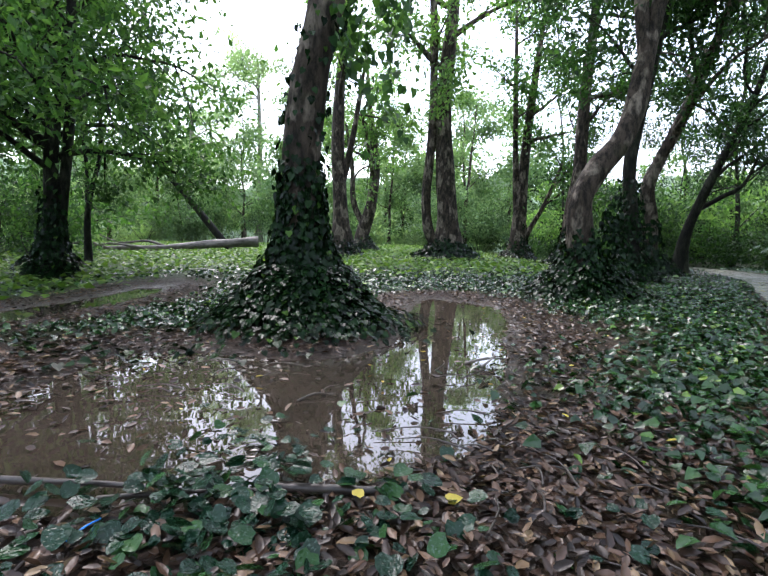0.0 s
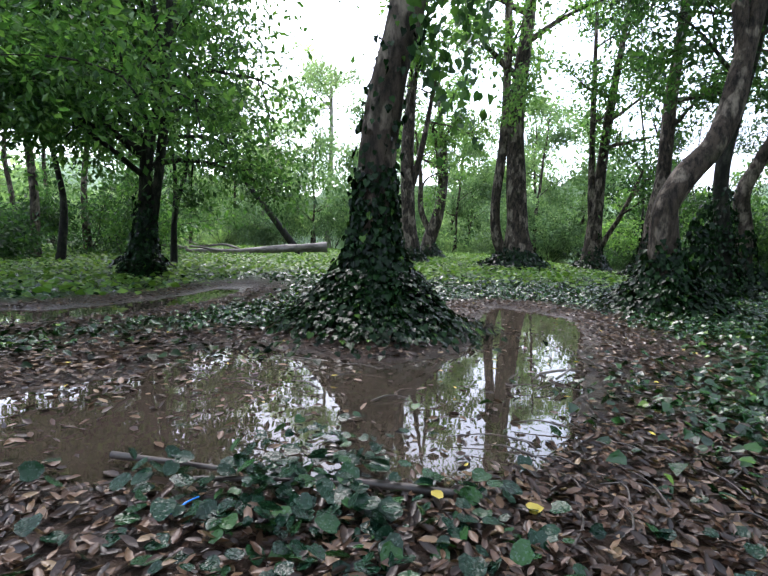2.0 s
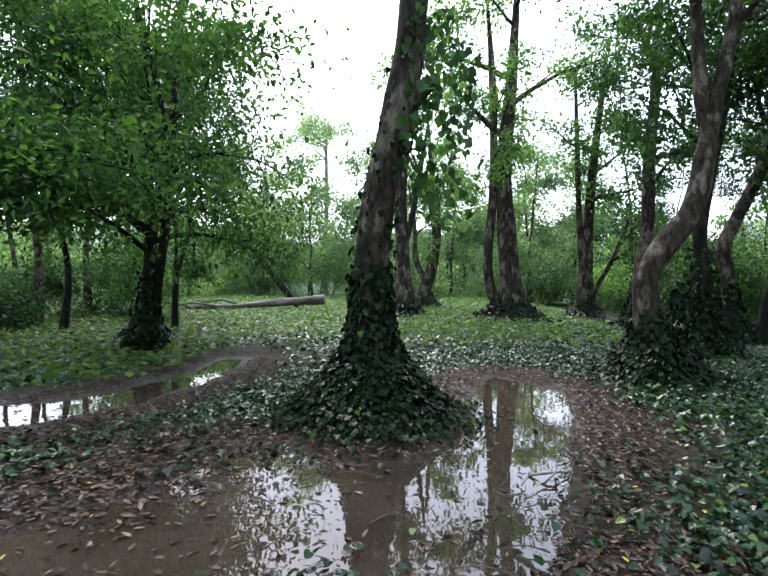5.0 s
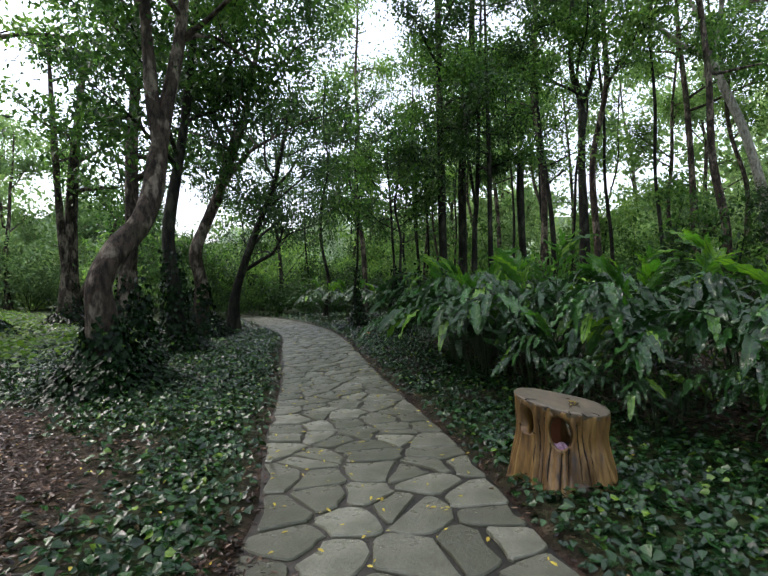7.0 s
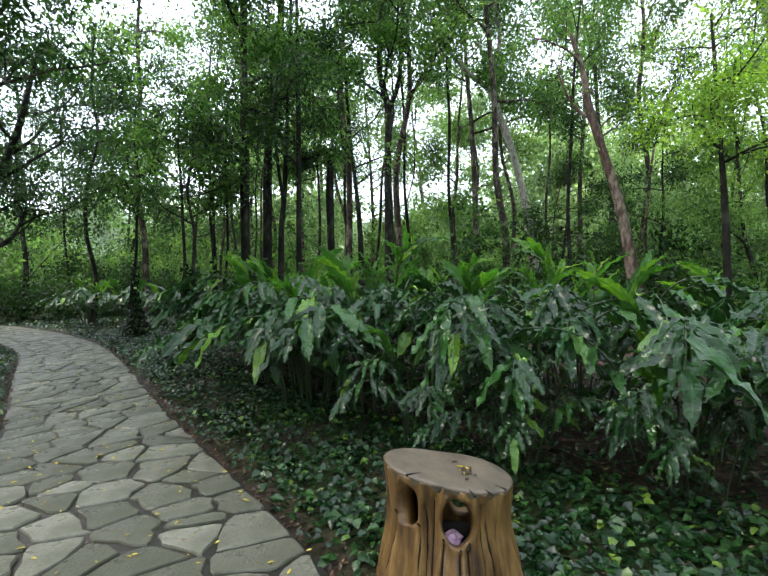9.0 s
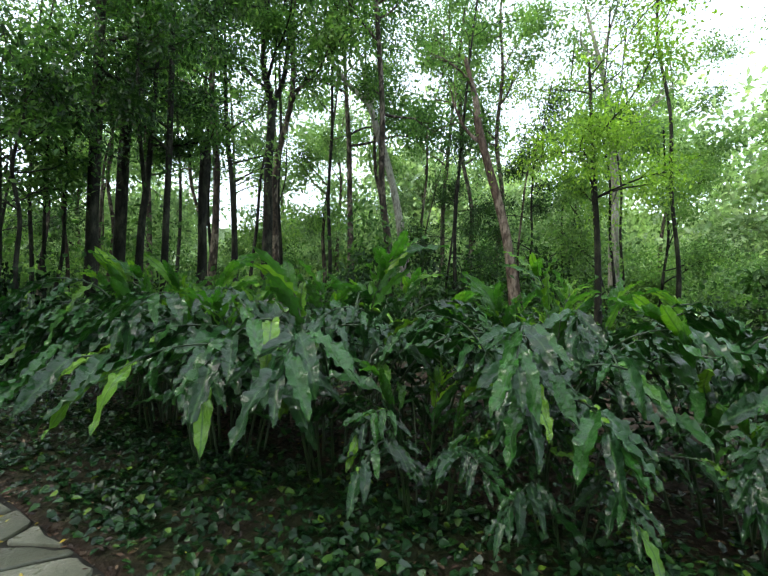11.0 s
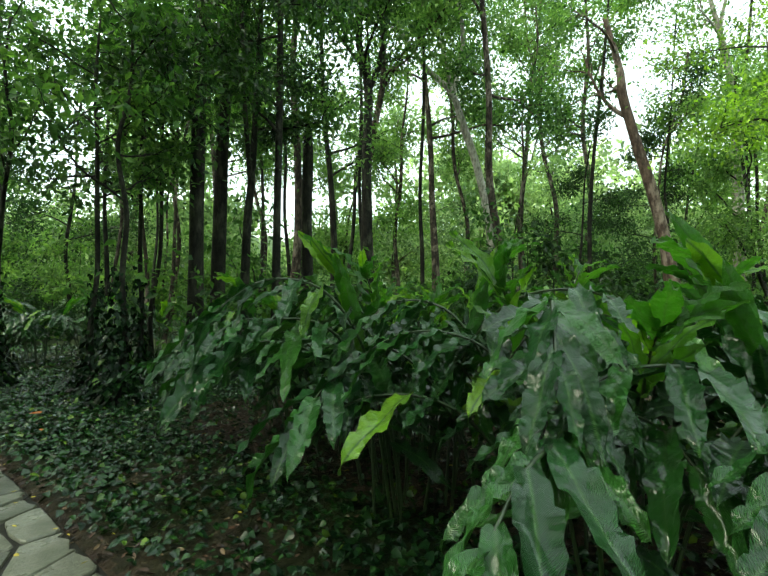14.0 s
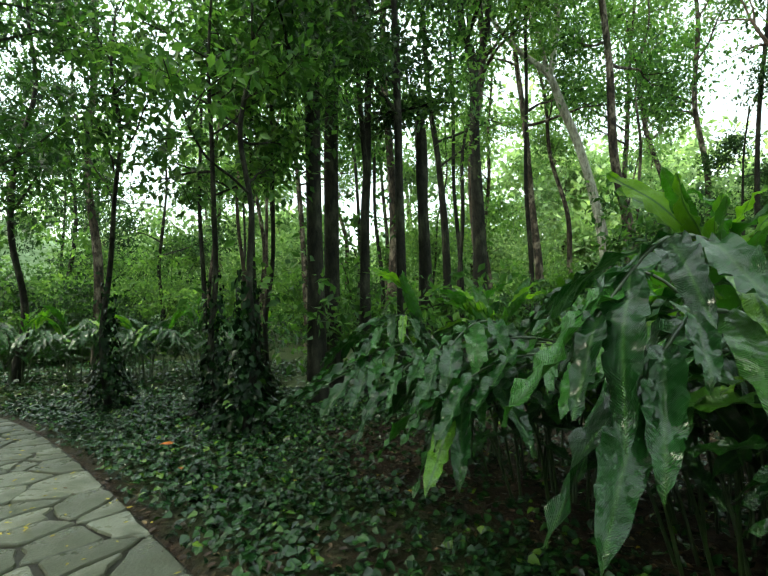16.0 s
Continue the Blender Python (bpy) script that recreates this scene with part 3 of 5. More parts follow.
near_tree(9.6, 15.6, "slender leaning tree with a long side bough",
          [[(9.6, 15.6, 0), (9.65, 15.5, 1.2), (9.9, 15.3, 2.3), (10.3, 15.0, 3.6), (10.9, 14.6, 5.5), (11.3, 14.2, 8)], [(9.85, 15.35, 2.1), (10.5, 15.2, 2.5), (11.1, 15.1, 2.9), (11.6, 15.2, 3.8)]], [(0.2, 0.16, 0.14, 0.12, 0.09, 0.04), (0.08, 0.07, 0.06, 0.03)], M_BARK_DARK, M_CROWN_DARK, 43, limbs=8, reach=3.2, from_share=0.5, count=7000, size=0.14)
near_tree(2.75, 20.4, "tall tan tree with two stems and ivy-covered buttresses",
          [[(2.75, 20.4, 0), (2.65, 20.4, 1.8), (2.5, 20.4, 3.7), (2.38, 20.4, 5.8), (2.42, 20.4, 7.8), (2.65, 20.3, 10.6), (2.9, 20.2, 15)], [(2.5, 20.4, 0.5), (1.85, 20.45, 1.5), (1.72, 20.45, 3.1), (1.9, 20.45, 5.2), (1.92, 20.4, 7.8), (1.85, 20.4, 10.6), (1.6, 20.4, 14)]],
          [(0.62, 0.42, 0.38, 0.34, 0.3, 0.25, 0.08), (0.24, 0.22, 0.2, 0.18, 0.17, 0.15, 0.06)], M_BARK, M_CROWN_LIGHT, 47, limbs=6, reach=3.6, from_share=0.6, count=6500, size=0.2, base_flare=1.8)
near_tree(-1.3, 29.0, "crooked dark tree with a bent fork at the clearing",
          [[(-1.3, 29, 0.3), (-1.35, 29, 1.5), (-0.9, 29, 3.0), (-0.65, 29, 4.8), (-0.7, 29, 6.6), (-1.0, 29, 9), (-1.2, 29, 12)], [(-1.2, 29, 1.8), (-1.9, 29, 3.4), (-2.0, 29, 5.5), (-2.4, 29, 8)]], [(0.5, 0.38, 0.34, 0.3, 0.24, 0.16, 0.05), (0.2, 0.17, 0.13, 0.06)], M_BARK, M_CROWN_LIGHT, 53, limbs=7, reach=3.6, from_share=0.5, count=6000, size=0.22)
near_tree(-1.9, 21.3, "mottled tree with two upright stems in the ivy",
          [[(-1.85, 21.3, 0.2), (-1.95, 21.3, 2.2), (-2.1, 21.3, 4.8), (-2.05, 21.3, 7.2), (-1.8, 21.3, 10), (-1.6, 21.3, 13)], [(-1.95, 21.3, 3.4), (-1.55, 21.3, 5), (-1.2, 21.3, 7), (-0.9, 21.3, 9)]], [(0.45, 0.32, 0.28, 0.24, 0.18, 0.06), (0.16, 0.14, 0.1, 0.05)], M_BARK, M_CROWN_LIGHT, 59, limbs=6, reach=3.2, from_share=0.55, count=5000, size=0.2)
near_tree(6.4, 23.0, "slim forest tree with several upright stems",
          [[(6.4, 23, 0.2), (6.4, 23, 2.4), (6.55, 23, 5.2), (6.8, 23, 8), (7.3, 23, 12.5)], [(6.5, 23, 0.8), (6.9, 23, 1.7), (7.6, 23, 3.0), (8.4, 23, 5.0)], [(6.35, 23, 1.5), (6.15, 23, 4), (6.0, 23, 8), (5.9, 23, 12)]], [(0.4, 0.3, 0.23, 0.18, 0.08), (0.14, 0.12, 0.1, 0.05), (0.17, 0.15, 0.12, 0.05)], M_BARK, M_CROWN, 61, limbs=6, reach=3.0, from_share=0.55, count=6500, size=0.19)
near_tree(6.9, 18.0, "tall slender tree with grey-brown mottled bark",
          [[(6.9, 18, 0.1), (7.0, 18, 2.4), (7.15, 18, 3.8), (7.2, 18, 6), (7.4, 18, 8.8), (7.6, 18, 13)]], [(0.36, 0.26, 0.24, 0.21, 0.17, 0.06)], M_BARK, M_CROWN, 67, limbs=7, reach=3.2, from_share=0.55, count=6500, size=0.18)

# Far trees: their haze is painted in by the pale leaves.
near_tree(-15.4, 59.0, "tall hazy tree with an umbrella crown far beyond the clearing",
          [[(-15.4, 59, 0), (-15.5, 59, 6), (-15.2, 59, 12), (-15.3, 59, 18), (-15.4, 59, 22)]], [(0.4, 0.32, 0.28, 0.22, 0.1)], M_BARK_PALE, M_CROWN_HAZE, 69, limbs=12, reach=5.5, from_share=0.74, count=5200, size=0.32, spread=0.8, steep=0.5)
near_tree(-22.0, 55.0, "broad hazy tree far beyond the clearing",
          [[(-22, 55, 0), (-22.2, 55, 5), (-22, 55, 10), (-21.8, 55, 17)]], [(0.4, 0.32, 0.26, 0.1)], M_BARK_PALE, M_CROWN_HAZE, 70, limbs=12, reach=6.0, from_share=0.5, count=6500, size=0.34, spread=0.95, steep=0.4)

# trunks beyond the ginger
near_tree(13.64, 9.24, "straight black-barked tree with a dense dark crown", [[(13.64, 9.24, 0), (13.62, 9.24, 3), (13.66, 9.26, 6), (13.75, 9.3, 10), (13.9, 9.3, 14)]], [(0.16, 0.13, 0.12, 0.1, 0.04)], M_BARK_DARK, M_CROWN_DARK, 71, limbs=10, reach=2.4, from_share=0.4, count=12500, size=0.125, base_flare=1.25, steep=0.2, spread=0.5)
near_tree(15.0, 9.4, "tall grey-barked tree with a smooth pale upper trunk", [[(15, 9.4, 0), (15, 9.4, 3), (15.05, 9.35, 6), (15.35, 9.1, 8.8), (15.5, 9.0, 15)]], [(0.17, 0.14, 0.135, 0.12, 0.05)], M_BARK_DARK, M_CROWN, 73, limbs=7, reach=2.6, from_share=0.66, count=6500, size=0.14, base_flare=1.25, spread=0.5)
near_tree(14.4, 7.92, "slender dark tree with a narrow leafy crown", [[(14.4, 7.92, 0), (14.35, 7.92, 3), (14.4, 7.92, 6), (14.5, 8.0, 12)]], [(0.095, 0.08, 0.07, 0.03)], M_BARK_DARK, M_CROWN_DARK, 79, limbs=8, reach=1.8, from_share=0.55, count=6000, size=0.13, base_flare=1.25, spread=0.42)
near_tree(14.5, 8.64, "forked dark tree with a bare lower trunk", [[(14.5, 8.64, 0), (14.5, 8.6, 3), (14.7, 8.55, 5), (15.2, 8.5, 12)], [(14.58, 8.57, 4), (14.2, 8.6, 6), (14.1, 8.7, 9.5)]], [(0.11, 0.085, 0.07, 0.03), (0.05, 0.045, 0.03)], M_BARK_DARK, M_CROWN, 83, limbs=6, reach=2.2, from_share=0.65, count=8000, size=0.13, spread=0.5)
near_tree(17.9, 7.4, "thin crooked tree with bare side twigs", [[(17.9, 7.4, 0), (17.85, 7.4, 3), (17.7, 7.5, 5), (17.6, 7.7, 7), (17.4, 7.8, 10.5)]], [(0.12, 0.09, 0.075, 0.065, 0.03)], M_BARK_DARK, M_CROWN_LIGHT, 89, limbs=7, reach=1.8, from_share=0.5, count=600, size=0.16)
near_tree(18.7, 6.6, "tall grey tree forking high up into two stems", [[(18.7, 6.6, 0), (18.7, 6.6, 3.4), (18.68, 6.64, 5.8), (18.7, 6.6, 7.9), (18.6, 6.9, 9.4), (18.6, 6.8, 12.5), (18.5, 7.0, 16)], [(18.7, 6.6, 7.8), (18.8, 6.2, 9.1), (18.85, 6.05, 12), (18.9, 5.8, 15)]], [(0.18, 0.15, 0.135, 0.13, 0.095, 0.07, 0.04), (0.09, 0.085, 0.07, 0.04)], M_BARK_DARK, M_CROWN, 97, limbs=7, reach=2.4, from_share=0.5, count=11000, size=0.15, spread=0.6)
near_tree(26.1, 1.5, "tall smooth whitish tree forking into pale bare limbs", [[(26.1, 1.5, 0), (25.9, 2.0, 4.3), (25.8, 2.6, 7.3), (25.8, 3.3, 9.5), (25.7, 3.8, 10.8), (25.6, 5.0, 12), (25.4, 6.3, 14), (25.2, 7.3, 17)], [(25.7, 3.7, 10.7), (25.8, 3.3, 13.2), (25.7, 3.6, 15.6), (25.6, 3.8, 19)], [(25.7, 3.8, 10.9), (25.8, 4.1, 12.6), (25.6, 4.7, 14.7), (25.6, 4.6, 18)]], [(0.23, 0.18, 0.165, 0.16, 0.14, 0.11, 0.085, 0.04), (0.12, 0.1, 0.08, 0.04), (0.1, 0.08, 0.06, 0.03)], M_BARK_PALE, M_CROWN_LIGHT, 101, limbs=6, reach=2.6, from_share=0.75, count=1500, size=0.2)
near_tree(17.3, -1.5, "leaning tree with reddish-brown bark and a broken top", [[(17.3, -1.5, 0), (17.25, -1.05, 2.9), (17.25, -0.8, 4.1), (17.3, -0.35, 5.7), (17.3, -0.05, 6.8), (17.3, 0.05, 7.6), (17.3, 0.4, 8.9)]], [(0.19, 0.14, 0.13, 0.125, 0.115, 0.09, 0.06)], M_BARK_RED, M_CROWN, 103, limbs=3, reach=2.2, from_share=0.55, count=400, size=0.16, tops=False)
near_tree(16.0, -3.2, "slender tree with feathery bright yellow-green foliage", [[(16, -3.2, 0), (15.95, -3.1, 3), (16.1, -3.0, 5.5), (16.0, -2.8, 8.2)]], [(0.1, 0.08, 0.06, 0.03)], M_BARK_DARK, M_CROWN_BRIGHT, 104, limbs=11, reach=2.6, from_share=0.5, count=9000, size=0.11, spread=0.5, steep=0.35, branch_droop=0.04)
near_tree(25.5, -8.0, "tall smooth whitish tree with spreading bare limbs", [[(25.5, -8, 0), (25.5, -7.9, 5), (25.4, -7.8, 8), (25.0, -7.3, 11), (24.5, -6.0, 15)], [(25.4, -7.8, 8), (25.7, -9.2, 10.4), (26.0, -11.0, 12.2)], [(25.1, -7.4, 10.6), (25.4, -7.2, 13), (25.6, -8.0, 16)]], [(0.25, 0.21, 0.18, 0.14, 0.05), (0.12, 0.09, 0.04), (0.1, 0.08, 0.04)], M_BARK_PALE, M_CROWN_LIGHT, 105, limbs=5, reach=2.6, from_share=0.7, count=2200, size=0.18)
for x, y, h, s in ((11.7, 9.5, 5.8, 107), (12.5, 10.4, 6.2, 109), (12.9, 12.6, 7.0, 113), (13.7, 10.4, 7.0, 127), (14.1, 10.3, 7.4, 131)):
    near_tree(x, y, "slim sapling wrapped in ivy, with a leafy head", [[(x + a, y + b, c) for a, b, c in straight(h, 0.04, 0.05, s)]], [(0.05, 0.045, 0.042, 0.038, 0.034, 0.028, 0.015)], M_BARK_DARK, M_CROWN, s, limbs=9, reach=1.4, from_share=0.5, count=1500, size=0.15, spread=0.3, sides=8, base_flare=1.3)

# a broken-off trunk without a crown
z0 = float(ground_z(16.08, 7.7))
snag = thing("dead_trunk", 16.08, 7.7, z0, "dead upright trunk, broken off at the top", "dead tree")
v, f = tube(spline([(0, 0, -0.1), (0.02, 0, 2), (-0.03, 0.02, 4), (0.0, 0.03, 5.6)], 20), np.interp(np.linspace(0, 1, 20), (0, 1), (0.15, 0.11)), 10, 0.1, 5)
part("trunk", mesh_of("trunk", v, f, M_BARK_DARK), snag)
for k, (a, b, h) in enumerate(((0.04, 0.0, 0.28), (-0.05, 0.04, 0.16), (0.0, -0.05, 0.1))):
    v, f = tube([(a, b + 0.03, 5.5), (a, b + 0.03, 5.6 + h * 0.6), (a * 0.9, b + 0.03, 5.65 + h)], (0.05, 0.035, 0.008), 5, 0.1, k)
    part("splinter", mesh_of("splinter", v, f, M_BARK_DARK), snag)

# fallen trunk across the clearing, and the leaning dead pole behind it
zf = float(ground_z(-9, 24))
log = thing("fallen_log", -9.5, 24, zf, "long weathered fallen log lying across the clearing", "log")
v, f = tube(spline([(-3.6, -1.2, 0.12), (-1.2, -0.2, 0.2), (1.0, 0.6, 0.42), (2.9, 1.1, 0.55)], 26), np.linspace(0.1, 0.26, 26), 12, 0.1, 3)
part("trunk", mesh_of("trunk", v, f, M_DEADWOOD), log)
for k, pts in enumerate(([(-1.2, -0.2, 0.2), (-2.2, -0.4, 0.5), (-3.4, -0.5, 0.4), (-4.2, -0.9, 0.75)], [(-2.2, -0.6, 0.15), (-3.3, -1.6, 0.35), (-4.4, -2.0, 0.1)], [(-3.6, -1.2, 0.12), (-4.6, -1.2, 0.4), (-5.6, -1.8, 0.25)])):
    v, f = tube(spline(pts, 14), np.linspace(0.08, 0.025, 14), 7, 0.1, k)
    part("branch", mesh_of("branch", v, f, M_DEADWOOD), log)
pole = thing("leaning_trunk", -8.2, 25.6, zf, "dark dead trunk leaning over the clearing", "dead tree")
v, f = tube(spline([(0, 0, 0.1), (-0.25, -0.1, 0.4), (-1.7, -0.5, 2.35), (-2.9, -0.9, 4.0), (-4.1, -1.5, 6.6)], 26), np.linspace(0.22, 0.1, 26), 10, 0.08, 9)
part("trunk", mesh_of("trunk", v, f, M_BARK_DARK), pole)


# ---- forest all round: a few kinds of tree and bush, repeated ----
def forest_kind(seed, h, r0, bark, leaf, count, size, reach, share, spread=0.7, lean=0.05):
    t = thing("tree", 0, 0, 0, "", "tree", "forest trees")
    return grow(t, [straight(h, lean, 0.13, seed)], [(r0, r0 * 0.8, r0 * 0.7, r0 * 0.62, r0 * 0.5, r0 * 0.35, 0.04)], bark, leaf, seed, limbs=8, reach=reach, from_share=share, count=count, size=size, spread=spread, sides=9, base_flare=1.4)


LABEL_TREE = ("tall forest tree with a ragged green crown", "dark slender forest tree with a dense crown", "light green forest tree with thin stems", "distant hazy tree with a wide crown", "thin straight forest tree, bare below its small crown")
KINDS = [
    (forest_kind(201, 15, 0.16, M_BARK, M_CROWN, 8500, 0.165, 3.6, 0.45, 0.62), 0),
    (forest_kind(202, 12, 0.11, M_BARK_DARK, M_CROWN_DARK, 8000, 0.155, 3.0, 0.38, 0.55), 1),
    (forest_kind(203, 17, 0.15, M_BARK, M_CROWN_LIGHT, 8500, 0.17, 4.0, 0.42, 0.64), 2),
    (forest_kind(204, 9, 0.09, M_BARK_DARK, M_CROWN_LIGHT, 7500, 0.15, 2.6, 0.25, 0.55, 0.12), 2),
    (forest_kind(205, 15, 0.2, M_BARK, M_CROWN_FAR, 4400, 0.36, 5.0, 0.2, 1.05), 3),
    (forest_kind(207, 14, 0.085, M_BARK_DARK, M_CROWN, 1000, 0.14, 1.5, 0.68, 0.4), 4),
    (forest_kind(208, 12, 0.07, M_BARK, M_CROWN_LIGHT, 800, 0.14, 1.5, 0.68, 0.4, 0.1), 4),
    (forest_kind(206, 12, 0.15, M_BARK, M_CROWN_FAR, 4200, 0.34, 4.4, 0.12, 1.0), 3),
]


def bush_kind(seed, w, h, leaf, count, size):
    r = np.random.default_rng(seed)
    t = thing("bush", 0, 0, 0, "", "bush", "understorey bushes")
    anchors = []
    for k in range(7):
        a = r.uniform(0, 6.28)
        ln = limb_line((0.2 * math.cos(a), 0.2 * math.sin(a), 0), (math.cos(a) * 0.6, math.sin(a) * 0.6, 1.1), h * r.uniform(0.6, 1.1), r, 7, 0.06, 0.2)
        v, f = tube(ln, np.linspace(0.03, 0.008, len(ln)), 4, 0.05, seed)
        part("stem", mesh_of("stem", v, f, M_BARK_DARK), t)
        anchors += [ln[-1], ln[len(ln) // 2], ln[int(len(ln) * 0.75)], ln[len(ln) // 2] + r.normal(0, 0.3, 3) * w, ln[-1] + r.normal(0, 0.3, 3) * w * np.array((1, 1, 0.4))]
    v, f = crown_leaves(anchors, count, 0.33 * w, size, r)
    v[:, 2] = np.abs(v[:, 2])
    part("foliage", array_mesh("foliage", v, f, leaf), t)
    return t


BUSHES = [bush_kind(301, 1.3, 2.6, M_CROWN_DARK, 1900, 0.16), bush_kind(302, 1.5, 4.2, M_CROWN, 2300, 0.19), bush_kind(303, 1.5, 3.0, M_CROWN_LIGHT, 2000, 0.19), bush_kind(304, 2.4, 6.5, M_CROWN_FAR, 2500, 0.32), bush_kind(305, 2.0, 6.5, M_CROWN_LIGHT, 2700, 0.24)]
LABEL_BUSH = ("dark leafy understorey bush", "green understorey bush with thin stems", "light green bush at the edge of the wood", "tall hazy bush far back in the wood", "tall light green thicket between the trunks")


def plant(kind, label, x, y, r, scale):
    c = copy_thing(kind, Matrix.LocRotScale((x, y, float(ground_z(x, y)) - 0.05), Euler((r.normal(0, 0.03), r.normal(0, 0.03), r.uniform(0, 6.28))), (scale, scale, scale * r.uniform(0.9, 1.12))))
    tagged(c, label)
    return c


def open_ground(x, y):
    """Places that stay free of trees: the path, the puddle, the glade, the ginger."""
    if inside_by(PATH_OUTLINE, np.array([x]), np.array([y]))[0] > -1.3 or inside_by(GINGER_AREA, np.array([x]), np.array([y]))[0] > -0.8:
        return True
    if -13 < x < 6 and -4 < y < 27:
        return True
    return -0.66 * y < x + 1 < 0.08 * y and 0 < y < 47


def build_forest():
    r = np.random.default_rng(17)
    spots = []

    def scatter(n, x0, x1, y0, y1, gap, kinds, smin, smax, make):
        made = tries = 0
        while made < n and tries < n * 40:
            tries += 1
            x, y = r.uniform(x0, x1), r.uniform(y0, y1)
            if open_ground(x, y) or any((x - a) ** 2 + (y - b) ** 2 < gap * gap for a, b in spots):
                continue
            spots.append((x, y))
            made += 1
            k = kinds[r.integers(0, len(kinds))]
            make(k, x, y, r.uniform(smin, smax))

    def tree(k, x, y, s):
        plant(KINDS[k][0], LABEL_TREE[KINDS[k][1]], x, y, r, s)

    def bush(k, x, y, s):
        plant(BUSHES[k], LABEL_BUSH[k], x, y, r, s)

    for k, x, y, s in ((1, -11.2, 12.4, 0.95), (1, -11.5, 8.6, 1.0), (0, -14.5, 15, 1.0), (1, -8.4, 13.6, 0.8), (1, -10.2, 16.5, 0.85)):
        spots.append((x, y))
        tree(k, x, y, s)
    scatter(17, 19, 34, -16, 20, 3.0, (0, 2, 2, 3, 0, 2), 0.85, 1.25, tree)
    scatter(13, 10, 30, 17, 40, 2.5, (1, 1, 5, 5), 0.85, 1.2, tree)
    scatter(12, -32, -13, 4, 34, 3.2, (0, 2, 3, 1), 0.85, 1.2, tree)
    scatter(18, -34, 16, 46, 64, 3.2, (4, 7), 0.8, 1.25, tree)
    scatter(20, 17, 31, -9, 19, 1.3, (5, 5, 6), 0.8, 1.2, tree)
    scatter(12, 33, 54, -24, 40, 4.0, (4, 7, 4, 2), 0.9, 1.35, tree)
    # Unseen trees behind the walk's start, added to close in light and reflections.
    scatter(6, -22, 24, -26, -12, 4.0, (0, 2, 3), 0.85, 1.2, tree)
    scatter(22, 17, 30, -12, 22, 1.9, (0, 1, 1, 2), 0.7, 1.2, bush)
    scatter(12, 22, 36, -18, 26, 2.6, (4, 4, 1), 0.75, 1.1, bush)
    scatter(24, 12, 30, 19, 36, 1.8, (0, 0, 1, 4), 0.8, 1.2, bush)
    scatter(18, -30, -13, 6, 32, 2.0, (0, 0, 1), 0.8, 1.2, bush)
    scatter(12, -36, 20, 44, 56, 2.2, (3, 3, 3), 0.8, 1.3, bush)
    # Unseen bushes added on that same side.
    scatter(5, -20, 20, -18, -7, 2.5, (0, 1, 2), 0.8, 1.3, bush)
    tree(2, 31.5, -2.5, 1.2)
    for k, x, y, q in ((1, 19.0, 0.6, 0.52), (1, 20.5, -2.6, 0.6)):
        tree(k, x, y, q)
    for x, y, q in ((17.4, 2.2, 1.35), (18.2, -0.8, 1.4), (17.0, 4.6, 1.2), (18.4, -3.4, 1.45)):
        bush(0, x, y, q)
    # Unseen trees, added so their crowns shut out sky light over the walk.
    for k, x, y, q in ((0, -3.5, -4.0, 1.15), (2, 4.6, -4.5, 1.1), (0, 8.5, -7.0, 1.1), (2, -7.5, 0.0, 1.1), (0, 0.5, -8.0, 1.1)):
        tree(k, x, y, q)
    for k, _ in KINDS:
        k.location = (r.uniform(-60, -50), r.uniform(-40, 40), 0)
        tagged(k, "forest tree with a ragged crown, deep in the wood")
    for k in BUSHES:
        k.location = (r.uniform(-50, -44), r.uniform(-40, 40), 0)
        tagged(k, "leafy bush deep in the wood")


build_forest()


# the far woods that close the view on every side
def far_woods(label, a0, a1, r0, r1, top, clumps, per, size, spread, mat, seed):
    r = np.random.default_rng(seed)
    crowns = max(6, clumps // 11)
    a, d = np.radians(r.uniform(a0, a1, crowns)), r.uniform(r0, r1, crowns)
    height = top * (0.75 + 0.35 * np.sin(a * 17 + seed) * np.sin(a * 7.3 + 2)) * r.uniform(0.08, 0.9, crowns)
    wide = (0.5 + 0.11 * top) * r.uniform(0.7, 1.5, crowns)
    k = r.integers(0, crowns, clumps)
    off = unit(r.normal(0, 1, (clumps, 3))) * r.uniform(0.3, 1.0, (clumps, 1)) * wide[k][:, None] * np.array((1.3, 1.3, 0.75))
    anchors = np.stack([3 + d * np.sin(a), 6 + d * np.cos(a), height], -1)[k] + off
    v, f = crown_leaves(anchors, clumps * per, spread, size, r)
    v[:, 2] = np.abs(v[:, 2])
    tagged(new("far_woods", array_mesh("far_woods", v, f, mat)), label, "woods", "", "stuff")


# Paled leaves put the distance haze into the farther woods' colour.
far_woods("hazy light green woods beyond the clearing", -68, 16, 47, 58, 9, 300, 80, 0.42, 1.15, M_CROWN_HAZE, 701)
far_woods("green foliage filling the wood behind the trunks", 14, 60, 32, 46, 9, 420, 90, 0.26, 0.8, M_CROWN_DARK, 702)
far_woods("foliage paled as by haze, filling the wood behind the ginger", 58, 135, 30, 46, 12, 520, 90, 0.3, 0.75, M_CROWN_FAR, 703)
far_woods("mid green thickets deep in the wood", 40, 130, 23, 34, 7, 260, 110, 0.19, 0.55, M_CROWN_LIGHT, 704)
